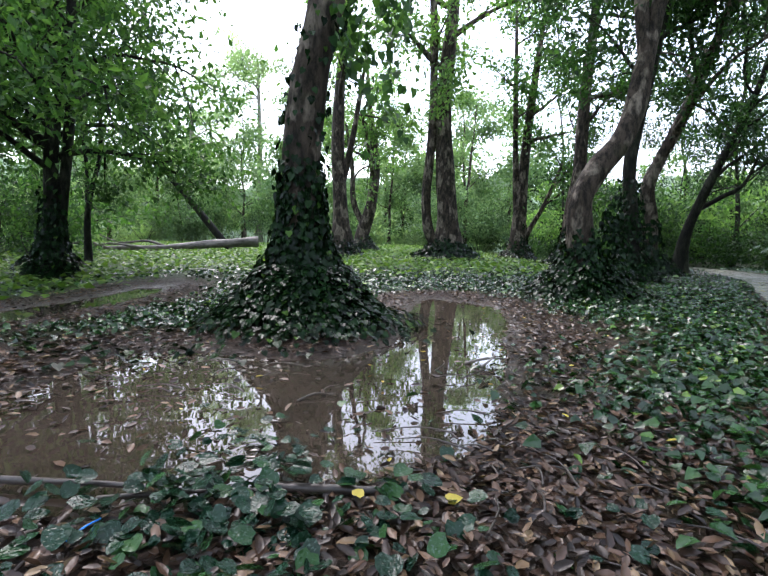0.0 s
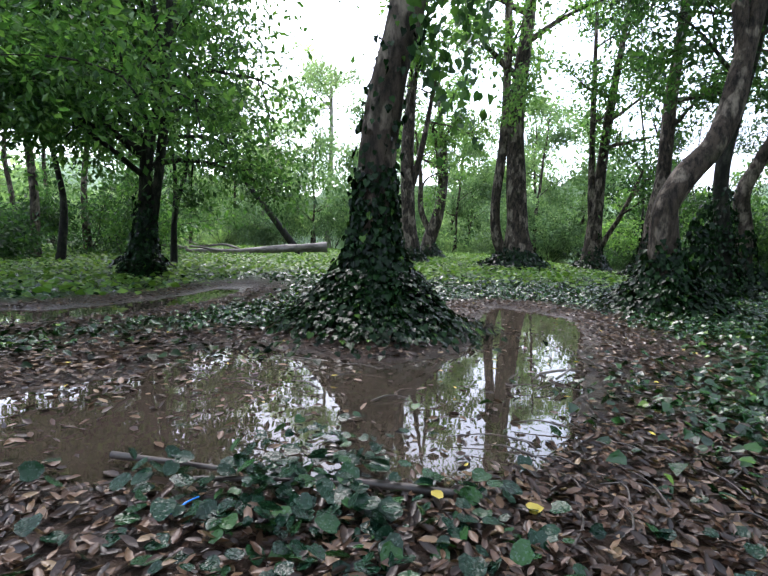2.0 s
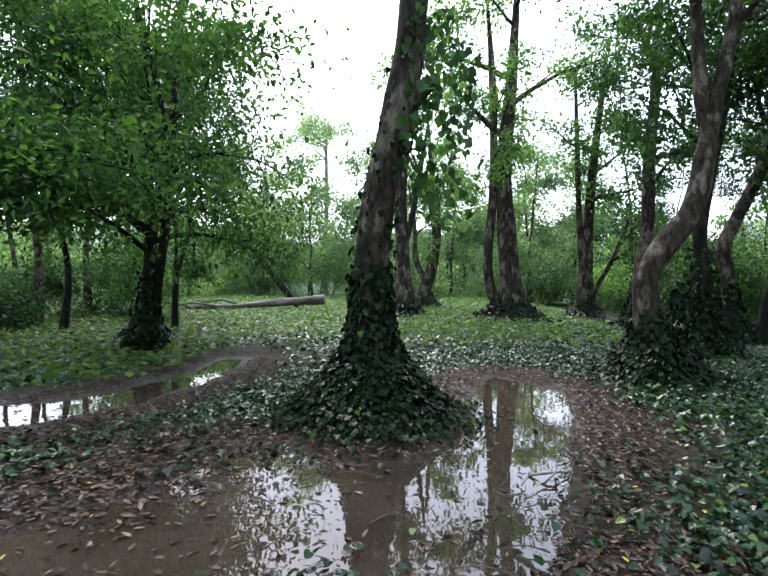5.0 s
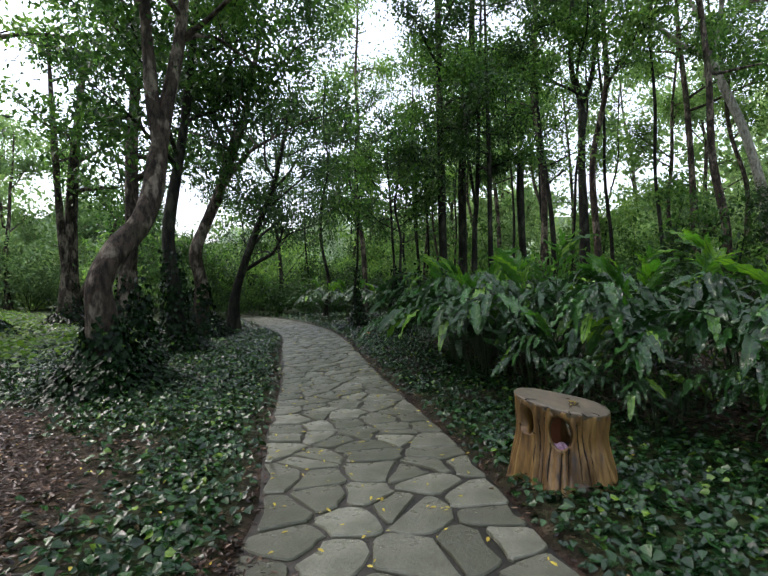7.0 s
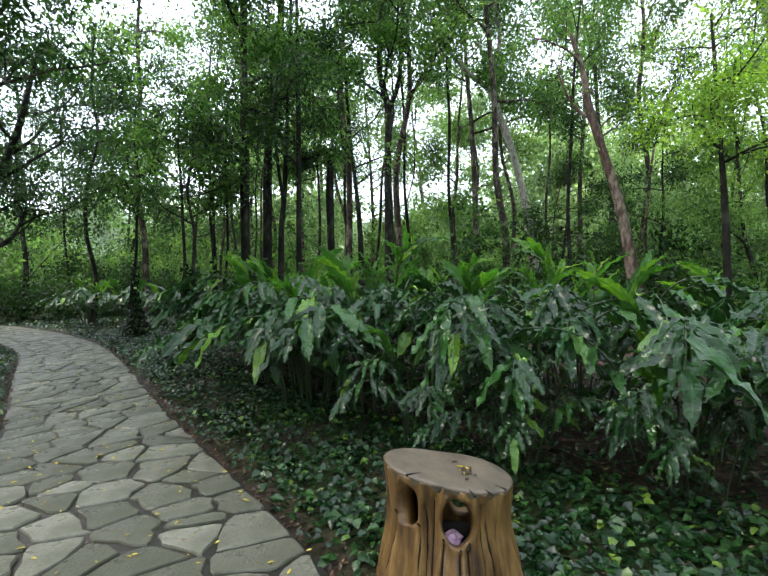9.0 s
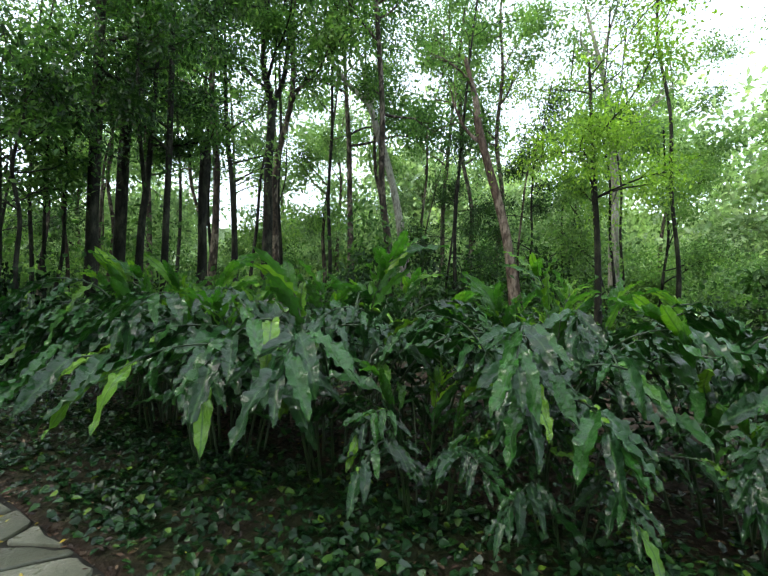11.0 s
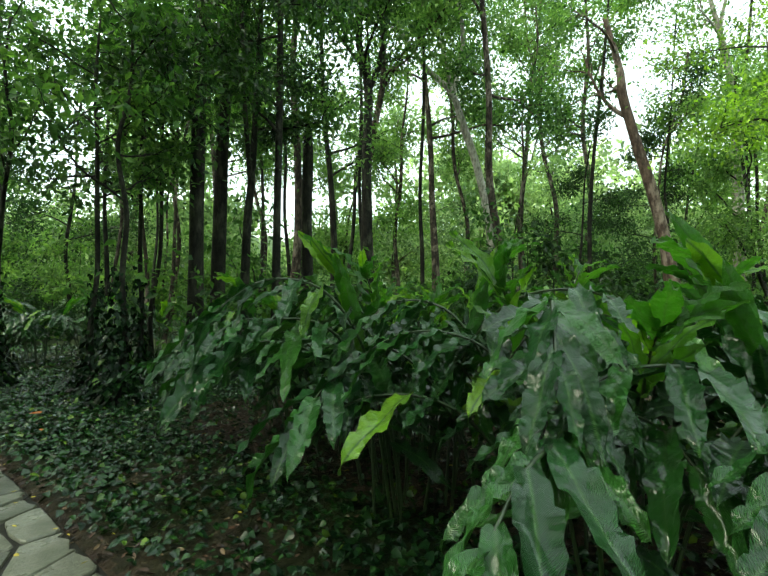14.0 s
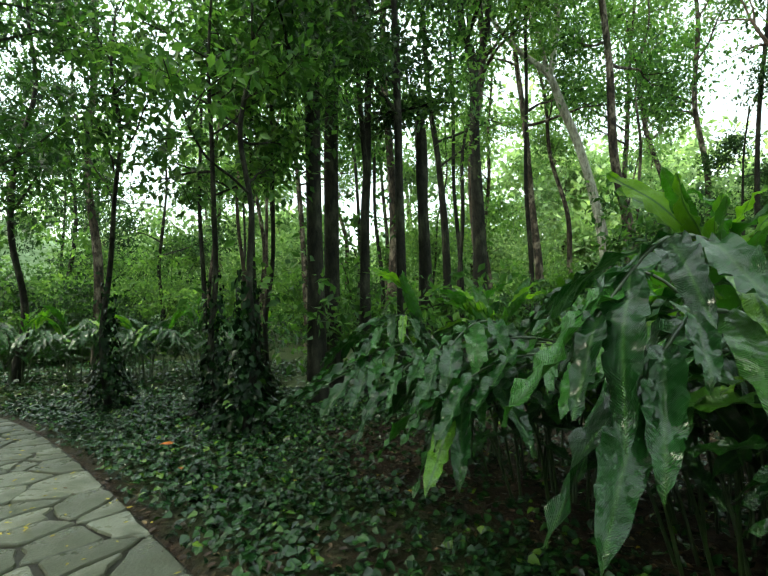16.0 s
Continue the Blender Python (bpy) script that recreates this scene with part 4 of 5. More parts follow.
# Out of view: added to close the surroundings for light and reflections.
far_woods("unseen green woods added behind the path's start", 135, 295, 32, 46, 6, 300, 40, 0.6, 1.3, M_CROWN, 705)
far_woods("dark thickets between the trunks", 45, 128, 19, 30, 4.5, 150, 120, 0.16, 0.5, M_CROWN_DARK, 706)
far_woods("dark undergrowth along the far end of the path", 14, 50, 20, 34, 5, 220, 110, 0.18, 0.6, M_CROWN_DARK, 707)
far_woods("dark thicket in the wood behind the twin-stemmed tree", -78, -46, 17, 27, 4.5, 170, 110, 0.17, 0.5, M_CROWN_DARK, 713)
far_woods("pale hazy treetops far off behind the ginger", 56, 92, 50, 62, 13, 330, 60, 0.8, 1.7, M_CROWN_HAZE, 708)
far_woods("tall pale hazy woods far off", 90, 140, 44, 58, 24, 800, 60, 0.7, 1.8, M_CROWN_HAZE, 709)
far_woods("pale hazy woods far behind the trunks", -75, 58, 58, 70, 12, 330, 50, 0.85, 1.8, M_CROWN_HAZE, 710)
far_woods("tall green woods beyond the glade, paled as by haze", -12, 50, 44, 60, 19, 330, 80, 0.5, 1.5, M_CROWN_FAR, 711)
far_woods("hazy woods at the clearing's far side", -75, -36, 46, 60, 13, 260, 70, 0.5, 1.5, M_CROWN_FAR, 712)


def distance():
    """Dense far wood, haze painted into its colour, closing the lowest gaps between trunks."""
    n, m = 240, 7
    vs = []
    for j in range(m):
        for i in range(n):
            a = 2 * math.pi * i / n
            d = 74 + 2.5 * math.sin(a * 23 + j) + 1.5 * math.sin(a * 51 + 2 * j)
            top = 11 + 1.6 * math.sin(a * 9 + 1) + 1.1 * math.sin(a * 37) + 0.6 * math.sin(a * 83 + 2)
            vs.append((3 + d * math.sin(a), 6 + d * math.cos(a), -0.6 + (top + 0.6) * j / (m - 1)))
    fs = [(j * n + i, j * n + (i + 1) % n, (j + 1) * n + (i + 1) % n, (j + 1) * n + i) for j in range(m - 1) for i in range(n)]
    mat = plain_material("haze_painted_wood", (0.26, 0.37, 0.2), (0.55, 0.66, 0.46), 1.2, 0.9, 0.8, 0.5)
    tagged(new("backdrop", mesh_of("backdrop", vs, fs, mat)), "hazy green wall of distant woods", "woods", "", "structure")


distance()


# ---- ground cover ----
def scatter_ground(r, n, x0, x1, y0, y1, keep, lift):
    x, y = r.uniform(x0, x1, n), r.uniform(y0, y1, n)
    ok = r.uniform(0, 1, n) < keep(x, y)
    x, y = x[ok], y[ok]
    return np.stack([x, y, np.maximum(ground_z(x, y), -0.004) + lift(len(x))], -1)


def ground_leaves(name, label, category, places, r, size, shape, mat, tilt, droop=0.0):
    n = len(places)
    a = r.uniform(0, 2 * np.pi, n)
    up = unit(np.stack([r.normal(0, tilt, n), r.normal(0, tilt, n), np.ones(n)], -1))
    along = np.stack([np.cos(a), np.sin(a), -droop + r.normal(0, tilt * 0.5, n)], -1)
    v, f = leaves(places, along, up, size * r.uniform(0.6, 1.3, n), shape)
    return tagged(new(name, array_mesh(name, v, f, mat, True)), label, category, "", "stuff")


def cover_only(x, y):
    return zones(x, y)[2]


# Where the leaves painted in the lit tone take over from dark ivy.
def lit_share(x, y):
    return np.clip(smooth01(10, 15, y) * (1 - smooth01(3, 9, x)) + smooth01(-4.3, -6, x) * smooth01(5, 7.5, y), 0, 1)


def near_share(x, y):
    """1 near the walked line, falling off with distance from it."""
    d = np.minimum(np.minimum(np.hypot(x - 1, y - 1.5), np.hypot(x - 5, y - 5)), np.hypot(x - 9.5, y - 9))
    return 1 - smooth01(5.5, 8.5, d)


def clear_of_eye(x, y):
    """Nothing tall grows right where the walker stands."""
    return np.where(np.minimum(np.hypot(x, y + 0.1), np.hypot(x - 0.3, y + 0.5)) < 1.35, 0, 1)


def build_cover():
    r = np.random.default_rng(29)
    p = scatter_ground(r, 260000, -6, 15, -2, 15, lambda x, y: cover_only(x, y) * near_share(x, y) * clear_of_eye(x, y), lambda n: r.uniform(0.005, 0.075, n))
    ground_leaves("ground_ivy", "dense glossy dark green ivy covering the forest floor", "ground cover", p, r, 0.068, HEART4, M_COVER, 0.42, 0.3)
    p = scatter_ground(r, 90000, -14, 20, -5, 22, lambda x, y: cover_only(x, y) * (1 - near_share(x, y)) * (1 - 0.8 * lit_share(x, y)), lambda n: r.uniform(0.01, 0.1, n))
    ground_leaves("ground_ivy", "ivy spreading between the farther trees", "ground cover", p, r, 0.11, DIAMOND_WIDE, M_COVER, 0.42, 0.25)
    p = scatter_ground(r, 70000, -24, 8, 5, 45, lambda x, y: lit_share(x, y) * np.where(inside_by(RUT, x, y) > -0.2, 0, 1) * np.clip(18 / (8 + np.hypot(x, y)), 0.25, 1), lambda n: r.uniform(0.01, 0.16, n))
    ground_leaves("meadow_plants", "low green plants covering the clearing, painted in a lit tone", "ground cover", p, r, 0.15, DIAMOND_WIDE, M_COVER_LIT, 0.45, 0.1)
    # fallen leaves
    dry = lambda x, y: np.where(np.maximum(inside_by(PUDDLE, x, y), inside_by(RUT, x, y)) > 0.02, 0.04, 1)
    p = scatter_ground(r, 52000, -5, 13, -2, 11, lambda x, y: near_share(x, y) * dry(x, y) * np.where(inside_by(PATH_OUTLINE, x, y) > 0.02, 0.006, 1) * (0.12 + 0.88 * (1 - cover_only(x, y))), lambda n: r.uniform(0.0, 0.025, n))
    ground_leaves("leaf_litter", "wet brown fallen leaves on the soil", "leaf litter", p, r, 0.055, CURLED, M_LITTER, 0.4)
    close = scatter_ground(r, 12000, -2.2, 2.4, 0.7, 2.6, lambda x, y: np.where(inside_by(PUDDLE, x, y) > -0.02, 0.05, 1) * np.where(x < -0.5, 0.75, 1), lambda n: r.uniform(0.0, 0.03, n))
    ground_leaves("leaf_litter", "wet brown and tan fallen leaves at the puddle", "leaf litter", close, r, 0.054, CURLED, M_LITTER, 0.45)
    p = scatter_ground(r, 9000, -3, 12, -2, 13, lambda x, y: near_share(x, y) * np.where(inside_by(PATH_OUTLINE, x, y) > 0, 0.42, 0.03), lambda n: r.uniform(0.026, 0.034, n))
    p[:, 2] = np.maximum(p[:, 2], 0.031)
    ground_leaves("yellow_leaves", "small yellow fallen leaves strewn over the flagstones", "fallen leaves", p, r, 0.042, CURLED, M_YELLOW, 0.2)
    # broad silver-flecked leaves at the water's edge
    x, y = r.normal(-0.45, 0.36, 300), r.normal(1.4, 0.2, 300)
    z = r.uniform(0.03, 0.1, 300)
    ground_leaves("flecked_plants", "broad dark leaves with silver flecks at the puddle's edge", "ground cover", np.stack([x, y, z], -1), r, 0.062, ROUND, M_SPOTTED, 0.5, 0.2)
    x, y = r.normal(-0.5, 0.22, 60), r.normal(1.95, 0.16, 60)
    ground_leaves("flecked_plants", "flecked leaves standing out of the shallow water", "ground cover", np.stack([x, y, r.uniform(0.02, 0.07, 60)], -1), r, 0.05, ROUND, M_SPOTTED, 0.35, 0.1)
    x, y = r.uniform(-1.2, 2.0, 120), r.uniform(0.95, 1.5, 120)
    ground_leaves("flecked_plants", "scattered silver-flecked leaves among fallen leaves", "ground cover", np.stack([x, y, np.maximum(ground_z(x, y), 0) + r.uniform(0.02, 0.06, 120)], -1), r, 0.05, ROUND, M_SPOTTED, 0.4, 0.1)
    ring = lambda x, y: smooth01(-1.0, -0.4, np.maximum(inside_by(PUDDLE, x, y), inside_by(RUT, x, y))) * np.where(np.maximum(inside_by(PUDDLE, x, y), inside_by(RUT, x, y)) > -0.12, 0.012, 0.8)
    p = scatter_ground(r, 30000, -5.5, 3.2, 1.2, 9.2, ring, lambda n: r.uniform(0.0, 0.03, n))
    ground_leaves("leaf_litter", "wet brown leaves strewn round the puddle", "leaf litter", p, r, 0.058, CURLED, M_LITTER, 0.4)
    # leaves drifted on the shallow water beside the tree and in it
    x, y = np.concatenate([r.normal(-2.5, 0.55, 520), r.uniform(-2, 0.8, 45)]), np.concatenate([r.normal(3.0, 0.5, 520), r.uniform(1.7, 5.5, 45)])
    n = len(x)
    ground_leaves("drifted_leaves", "dark wet leaves drifted together in the shallow water", "leaf litter", np.stack([x, y, np.maximum(ground_z(x, y), -0.004) + r.uniform(0, 0.02, n)], -1), r, 0.07, CURLED, M_LITTER, 0.25)
    x, y = r.normal(-2.3, 0.6, 160), r.normal(3.75, 0.4, 160)
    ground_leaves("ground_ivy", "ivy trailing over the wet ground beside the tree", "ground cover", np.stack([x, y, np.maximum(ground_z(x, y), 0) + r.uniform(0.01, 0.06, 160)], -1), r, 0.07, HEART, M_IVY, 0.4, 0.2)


DIAMOND_WIDE = (np.array([(0, 0, 0), (0.4, 0.4, 0.08), (0, 1, -0.1), (-0.4, 0.4, 0.08)]), np.array([(0, 1, 2), (0, 2, 3)]))
build_cover()


def ivy_on(line, widths, top, count, label, seed, thick=0.13, skirt=0.8, skirt_n=0, size=0.085):
    """Ivy leaves hanging like shingles on a trunk's lower part, spreading into a skirt at its foot."""
    r = np.random.default_rng(seed)
    ln = spline(line, 80)
    rad = np.interp(np.linspace(0, 1, 80), np.linspace(0, 1, len(widths)), widths)
    m = int((ln[:, 2] < top).sum())
    k = (r.uniform(0, 1, count) ** 1.5 * (m - 1)).astype(int)
    a = r.uniform(0, 2 * np.pi, count)
    low = np.clip(1 - (ln[k, 2] - ln[0, 2]) / 1.3, 0, 1)
    out = rad[k] + r.uniform(0.005, thick, count) * (1 - 0.6 * k / m) + skirt * 0.85 * low**1.9 * (0.85 + 0.2 * np.sin(3 * a + seed))
    ragged = ln[k, 2] < top - (top - ln[0, 2]) * (0.3 + 0.35 * (0.5 + 0.5 * np.sin(2 * a + seed))) * r.uniform(0, 1, count) ** 1.4
    way = np.stack([np.cos(a), np.sin(a), 0 * a], -1)
    p = ln[k] + way * out[:, None]
    p[:, 2] += r.uniform(-0.1, 0.1, count)
    along = way * (0.25 + 0.5 * low[:, None]) + np.stack([r.normal(0, 0.3, count), r.normal(0, 0.3, count), -1 + 0.5 * low], -1)
    up = way + r.normal(0, 0.5, (count, 3)) + np.stack([0 * a, 0 * a, 0.3 + low], -1)
    p, along, up = p[ragged], along[ragged], up[ragged]
    if skirt_n:
        a2, d2 = r.uniform(0, 2 * np.pi, skirt_n), np.abs(r.normal(0, 1, skirt_n))
        rr = rad[0] + 0.15 + d2 * skirt * 0.38
        w2 = np.stack([np.cos(a2), np.sin(a2), 0 * a2], -1)
        q = np.array((ln[0, 0], ln[0, 1], 0)) + w2 * rr[:, None]
        q[:, 2] = np.maximum(ground_z(q[:, 0], q[:, 1]), 0) + r.uniform(0.02, 0.1, skirt_n) + 0.45 * np.exp(-((rr - rad[0]) / 0.4) ** 2)
        p = np.vstack([p, q])
        along = np.vstack([along, w2 + np.stack([r.normal(0, 0.5, skirt_n), r.normal(0, 0.5, skirt_n), -0.5 + 0 * a2], -1)])
        up = np.vstack([up, w2 * 0.4 + np.stack([r.normal(0, 0.3, skirt_n), r.normal(0, 0.3, skirt_n), 1 + 0 * a2], -1)])
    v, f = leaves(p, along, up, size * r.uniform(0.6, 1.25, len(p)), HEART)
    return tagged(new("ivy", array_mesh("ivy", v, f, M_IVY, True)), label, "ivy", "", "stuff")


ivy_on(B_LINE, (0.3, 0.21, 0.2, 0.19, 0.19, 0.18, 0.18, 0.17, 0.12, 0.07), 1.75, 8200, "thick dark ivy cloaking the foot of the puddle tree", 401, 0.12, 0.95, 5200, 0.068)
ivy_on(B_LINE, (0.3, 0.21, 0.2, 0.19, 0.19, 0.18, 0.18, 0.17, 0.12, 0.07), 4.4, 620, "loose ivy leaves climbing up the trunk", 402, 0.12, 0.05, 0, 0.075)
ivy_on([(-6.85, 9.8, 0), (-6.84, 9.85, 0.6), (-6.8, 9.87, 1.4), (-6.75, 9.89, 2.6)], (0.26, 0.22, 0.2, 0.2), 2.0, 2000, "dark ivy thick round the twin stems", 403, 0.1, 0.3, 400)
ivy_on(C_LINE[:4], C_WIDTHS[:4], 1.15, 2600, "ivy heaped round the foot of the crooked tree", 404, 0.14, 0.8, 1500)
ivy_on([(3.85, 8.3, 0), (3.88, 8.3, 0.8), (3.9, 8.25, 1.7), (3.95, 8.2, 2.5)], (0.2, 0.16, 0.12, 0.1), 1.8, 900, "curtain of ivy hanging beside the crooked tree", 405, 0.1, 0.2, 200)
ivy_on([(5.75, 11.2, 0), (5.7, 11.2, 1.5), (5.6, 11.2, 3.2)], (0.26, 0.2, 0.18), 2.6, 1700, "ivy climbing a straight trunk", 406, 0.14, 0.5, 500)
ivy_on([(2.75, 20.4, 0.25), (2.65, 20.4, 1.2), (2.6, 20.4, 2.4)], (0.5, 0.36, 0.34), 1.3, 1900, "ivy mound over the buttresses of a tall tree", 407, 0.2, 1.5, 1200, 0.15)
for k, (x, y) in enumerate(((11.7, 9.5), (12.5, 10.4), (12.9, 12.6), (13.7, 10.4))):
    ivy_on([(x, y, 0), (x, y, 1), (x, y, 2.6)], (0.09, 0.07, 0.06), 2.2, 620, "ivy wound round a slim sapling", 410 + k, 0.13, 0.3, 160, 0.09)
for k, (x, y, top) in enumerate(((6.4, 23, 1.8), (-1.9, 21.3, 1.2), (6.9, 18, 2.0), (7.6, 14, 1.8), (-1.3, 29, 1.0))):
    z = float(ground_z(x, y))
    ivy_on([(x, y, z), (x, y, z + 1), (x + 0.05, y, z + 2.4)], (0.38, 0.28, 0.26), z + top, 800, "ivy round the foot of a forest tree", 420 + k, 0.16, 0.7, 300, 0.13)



def hanging_strands(seed):
    """Leafy creeper strands that hang beside the puddle tree's upper trunk."""
    r = np.random.default_rng(seed)
    ps = []
    for k in range(16):
        x, y, top, low = r.normal(-0.12, 0.2), r.normal(5.25, 0.2), r.uniform(3.6, 5.4), r.uniform(1.7, 3.4)
        n = int((top - low) * 15)
        z = r.uniform(low, top, n)
        ps.append(np.stack([x + 0.14 * np.sin(3 * z + k) + r.normal(0, 0.05, n), y + r.normal(0, 0.06, n), z], -1))
    p = np.vstack(ps)
    n = len(p)
    along = np.stack([r.normal(0, 0.5, n), r.normal(0, 0.5, n), -1 + 0 * p[:, 0]], -1)
    up = unit(r.normal(0, 1, (n, 3)) + np.array((0, -0.8, 0.3)))
    v, f = leaves(p, along, up, 0.095 * r.uniform(0.6, 1.3, n), HEART)
    tagged(new("creeper", array_mesh("creeper", v, f, M_CROWN_DARK, True)), "creeper strands hanging beside the puddle tree", "creeper", "", "stuff")


hanging_strands(431)


# ---- ginger ----
def ginger_leaf(seed, length=0.56, width=0.145, mat=M_GINGER):
    """A broad blade with a sunk midrib, ruffled edges and crosswise ripples."""
    r = np.random.default_rng(seed)
    n, k = 19, 5
    vs = []
    bend, twist, curl = r.uniform(0.12, 0.4), r.normal(0, 0.4), r.uniform(0.05, 0.3)
    ph, f1, f2 = r.uniform(0, 6, 4), r.uniform(18, 26), r.uniform(30, 42)
    for i in range(n):
        u = i / (n - 1)
        w = width * 0.5 * math.sin(math.pi * min(1, u * 0.94 + 0.06) ** 0.85) ** 0.62 + 0.002
        for j in range(k):
            q = (j - (k - 1) / 2) / ((k - 1) / 2)
            ruffle = (0.015 * math.sin(f1 * u + ph[0] + 1.6 * q) + 0.008 * math.sin(f2 * u + ph[1] - 2.5 * q)) * abs(q) ** 1.3
            ruffle += 0.009 * math.sin(9 * u + ph[2] + q)
            notch = 1 + 0.09 * math.sin(f2 * u + ph[3] + q) * abs(q)
            vs.append((q * w * notch * math.cos(twist * u), length * u - 0.02 * abs(q) * length, abs(q) * w * curl * 2 - bend * length * u * u + ruffle + q * w * math.sin(twist * u)))
    fs = [(i * k + j, i * k + j + 1, (i + 1) * k + j + 1, (i + 1) * k + j) for i in range(n - 1) for j in range(k - 1)]
    return mesh_of("leaf", vs, fs, mat)


GINGER_LEAVES = [ginger_leaf(500 + s, 0.36 + 0.026 * s, 0.075 + 0.0068 * s) for s in range(8)]
YOUNG_BACKLIT_LEAVES = [ginger_leaf(520 + s, 0.38 + 0.025 * s, 0.08 + 0.008 * s, M_GINGER_YOUNG_BACKLIT) for s in range(5)]


def ginger_kind(seed, canes, tall):
    """Canes arching far outwards with two ranks of hanging leaves, and a few upright ones in the middle."""
    r = np.random.default_rng(seed)
    t = thing("ginger_clump", 0, 0, 0, "shell ginger clump with long glossy arching leaves", "ginger", "ginger along the path")
    for c in range(canes):
        a = c * 2.4 + r.normal(0, 0.3)
        out = np.array((math.cos(a), math.sin(a), 0))
        upright = c % 4 == 3
        lean = 0.15 + r.uniform(0, 0.15) if upright else r.uniform(0.8, 1.2)
        h = tall * r.uniform(0.85, 1.05) * (0.95 if upright else r.uniform(0.72, 1.0))
        foot = r.uniform(0.05, 0.4)
        if upright:
            pts = [out * foot + (0, 0, -0.05), out * (foot + 0.2 * lean) + (0, 0, 0.4 * h), out * (foot + 0.6 * lean) + (0, 0, 0.72 * h), out * (foot + 1.1 * lean) + (0, 0, 0.93 * h), out * (foot + 1.7 * lean) + (0, 0, 1.02 * h)]
        else:
            pts = [out * foot + (0, 0, -0.05), out * (foot + 0.2 * lean) + (0, 0, 0.52 * h), out * (foot + 0.55 * lean) + (0, 0, 0.84 * h), out * (foot + 1.0 * lean) + (0, 0, 0.9 * h), out * (foot + 1.4 * lean) + (0, 0, 0.76 * h)]
        ln = spline(pts, 26)
        v, f = tube(ln, np.linspace(0.013, 0.005, 26), 5, 0.03, seed + c)
        cane = part("cane", mesh_of("cane", v, f, M_CANE), t)
        side = np.cross(out, (0, 0, 1))
        count = 15
        for q in range(count):
            u = 0.24 + 0.76 * q / (count - 1)
            i = min(24, int(u * 25))
            d = unit(ln[i + 1] - ln[i])
            s = 1 if q % 2 else -1
            if upright:
                y = d * 1.1 + side * s * r.uniform(0.3, 0.7) + out * r.uniform(0, 0.4) + np.array((0, 0, -0.15 + 0.2 * u))
                z = np.array((0, 0, 0.8)) + out * 0.3 - side * s * 0.3 + r.normal(0, 0.2, 3)
            else:
                w = (u - 0.24) / 0.76
                y = unit(d * np.array((1, 1, 0.4))) * (0.35 + 0.6 * w + r.normal(0, 0.08)) + side * s * (0.95 - 0.55 * w + r.normal(0, 0.1)) + np.array((0, 0, r.uniform(-0.5, -0.1)))
                z = np.array((0, 0, 1.0)) + out * 0.4 + side * s * 0.3 + r.normal(0, 0.13, 3)
            if q > count - 3:
                y = d + side * s * 0.25
            y = unit(y)
            x = unit(np.cross(y, unit(z)))
            z = np.cross(x, y)
            # Upper leaves of upright canes take the colour with the painted backlight.
            young_backlit = upright and q > 5
            ob = part("leaf", YOUNG_BACKLIT_LEAVES[r.integers(0, 5)] if young_backlit else GINGER_LEAVES[r.integers(0, 8)], cane)
            k = r.uniform(0.75, 1.12)
            ob.matrix_local = Matrix(((x[0] * k, y[0] * k, z[0] * k, ln[i][0]), (x[1] * k, y[1] * k, z[1] * k, ln[i][1]), (x[2] * k, y[2] * k, z[2] * k, ln[i][2]), (0, 0, 0, 1)))
    return t


GINGERS = [ginger_kind(601, 12, 1.85), ginger_kind(602, 12, 1.95), ginger_kind(603, 11, 1.7)]


def build_ginger():
    r = np.random.default_rng(61)
    spots = [(9.05, 5.2, 0), (8.05, 4.2, 1), (9.9, 5.9, 2), (7.35, 2.9, 0), (6.75, 1.3, 1), (6.45, -0.1, 2), (11.2, 6.8, 0), (6.3, -1.5, 1)]
    spots += [(9.7, 5.0, 1), (9.1, 3.6, 0), (8.4, 2.1, 2), (7.9, 0.6, 0), (7.8, -1.0, 1), (10.6, 6.1, 2), (10.7, 4.3, 1), (10.0, 2.6, 0), (9.4, 0.9, 1)]
    spots += [(15.2, 17.2, 0), (15.6, 15.8, 1), (16.0, 14.4, 2), (16.3, 13.1, 0), (17.6, 12.4, 2)]
    spots += [(7.6, 3.9, 2), (8.55, 5.0, 1)]
    low = [(6.5, 2.2, 0), (6.15, 1.2, 2), (5.95, 0.0, 1)]
    for k, (x, y, q) in enumerate(spots + low):
        s = r.uniform(0.88, 1.08) * (1 if k < len(spots) else 0.58)
        z = float(ground_z(x, y)) - 0.02
        if k < 3:
            g = GINGERS[q]
            q_ob = g
            q_ob.matrix_basis = Matrix.LocRotScale((x, y, z), Euler((0, 0, r.uniform(0, 6.28))), None)
        else:
            copy_thing(GINGERS[q], Matrix.LocRotScale((x, y, z), Euler((0, 0, r.uniform(0, 6.28))), (s, s, s)))


build_ginger()


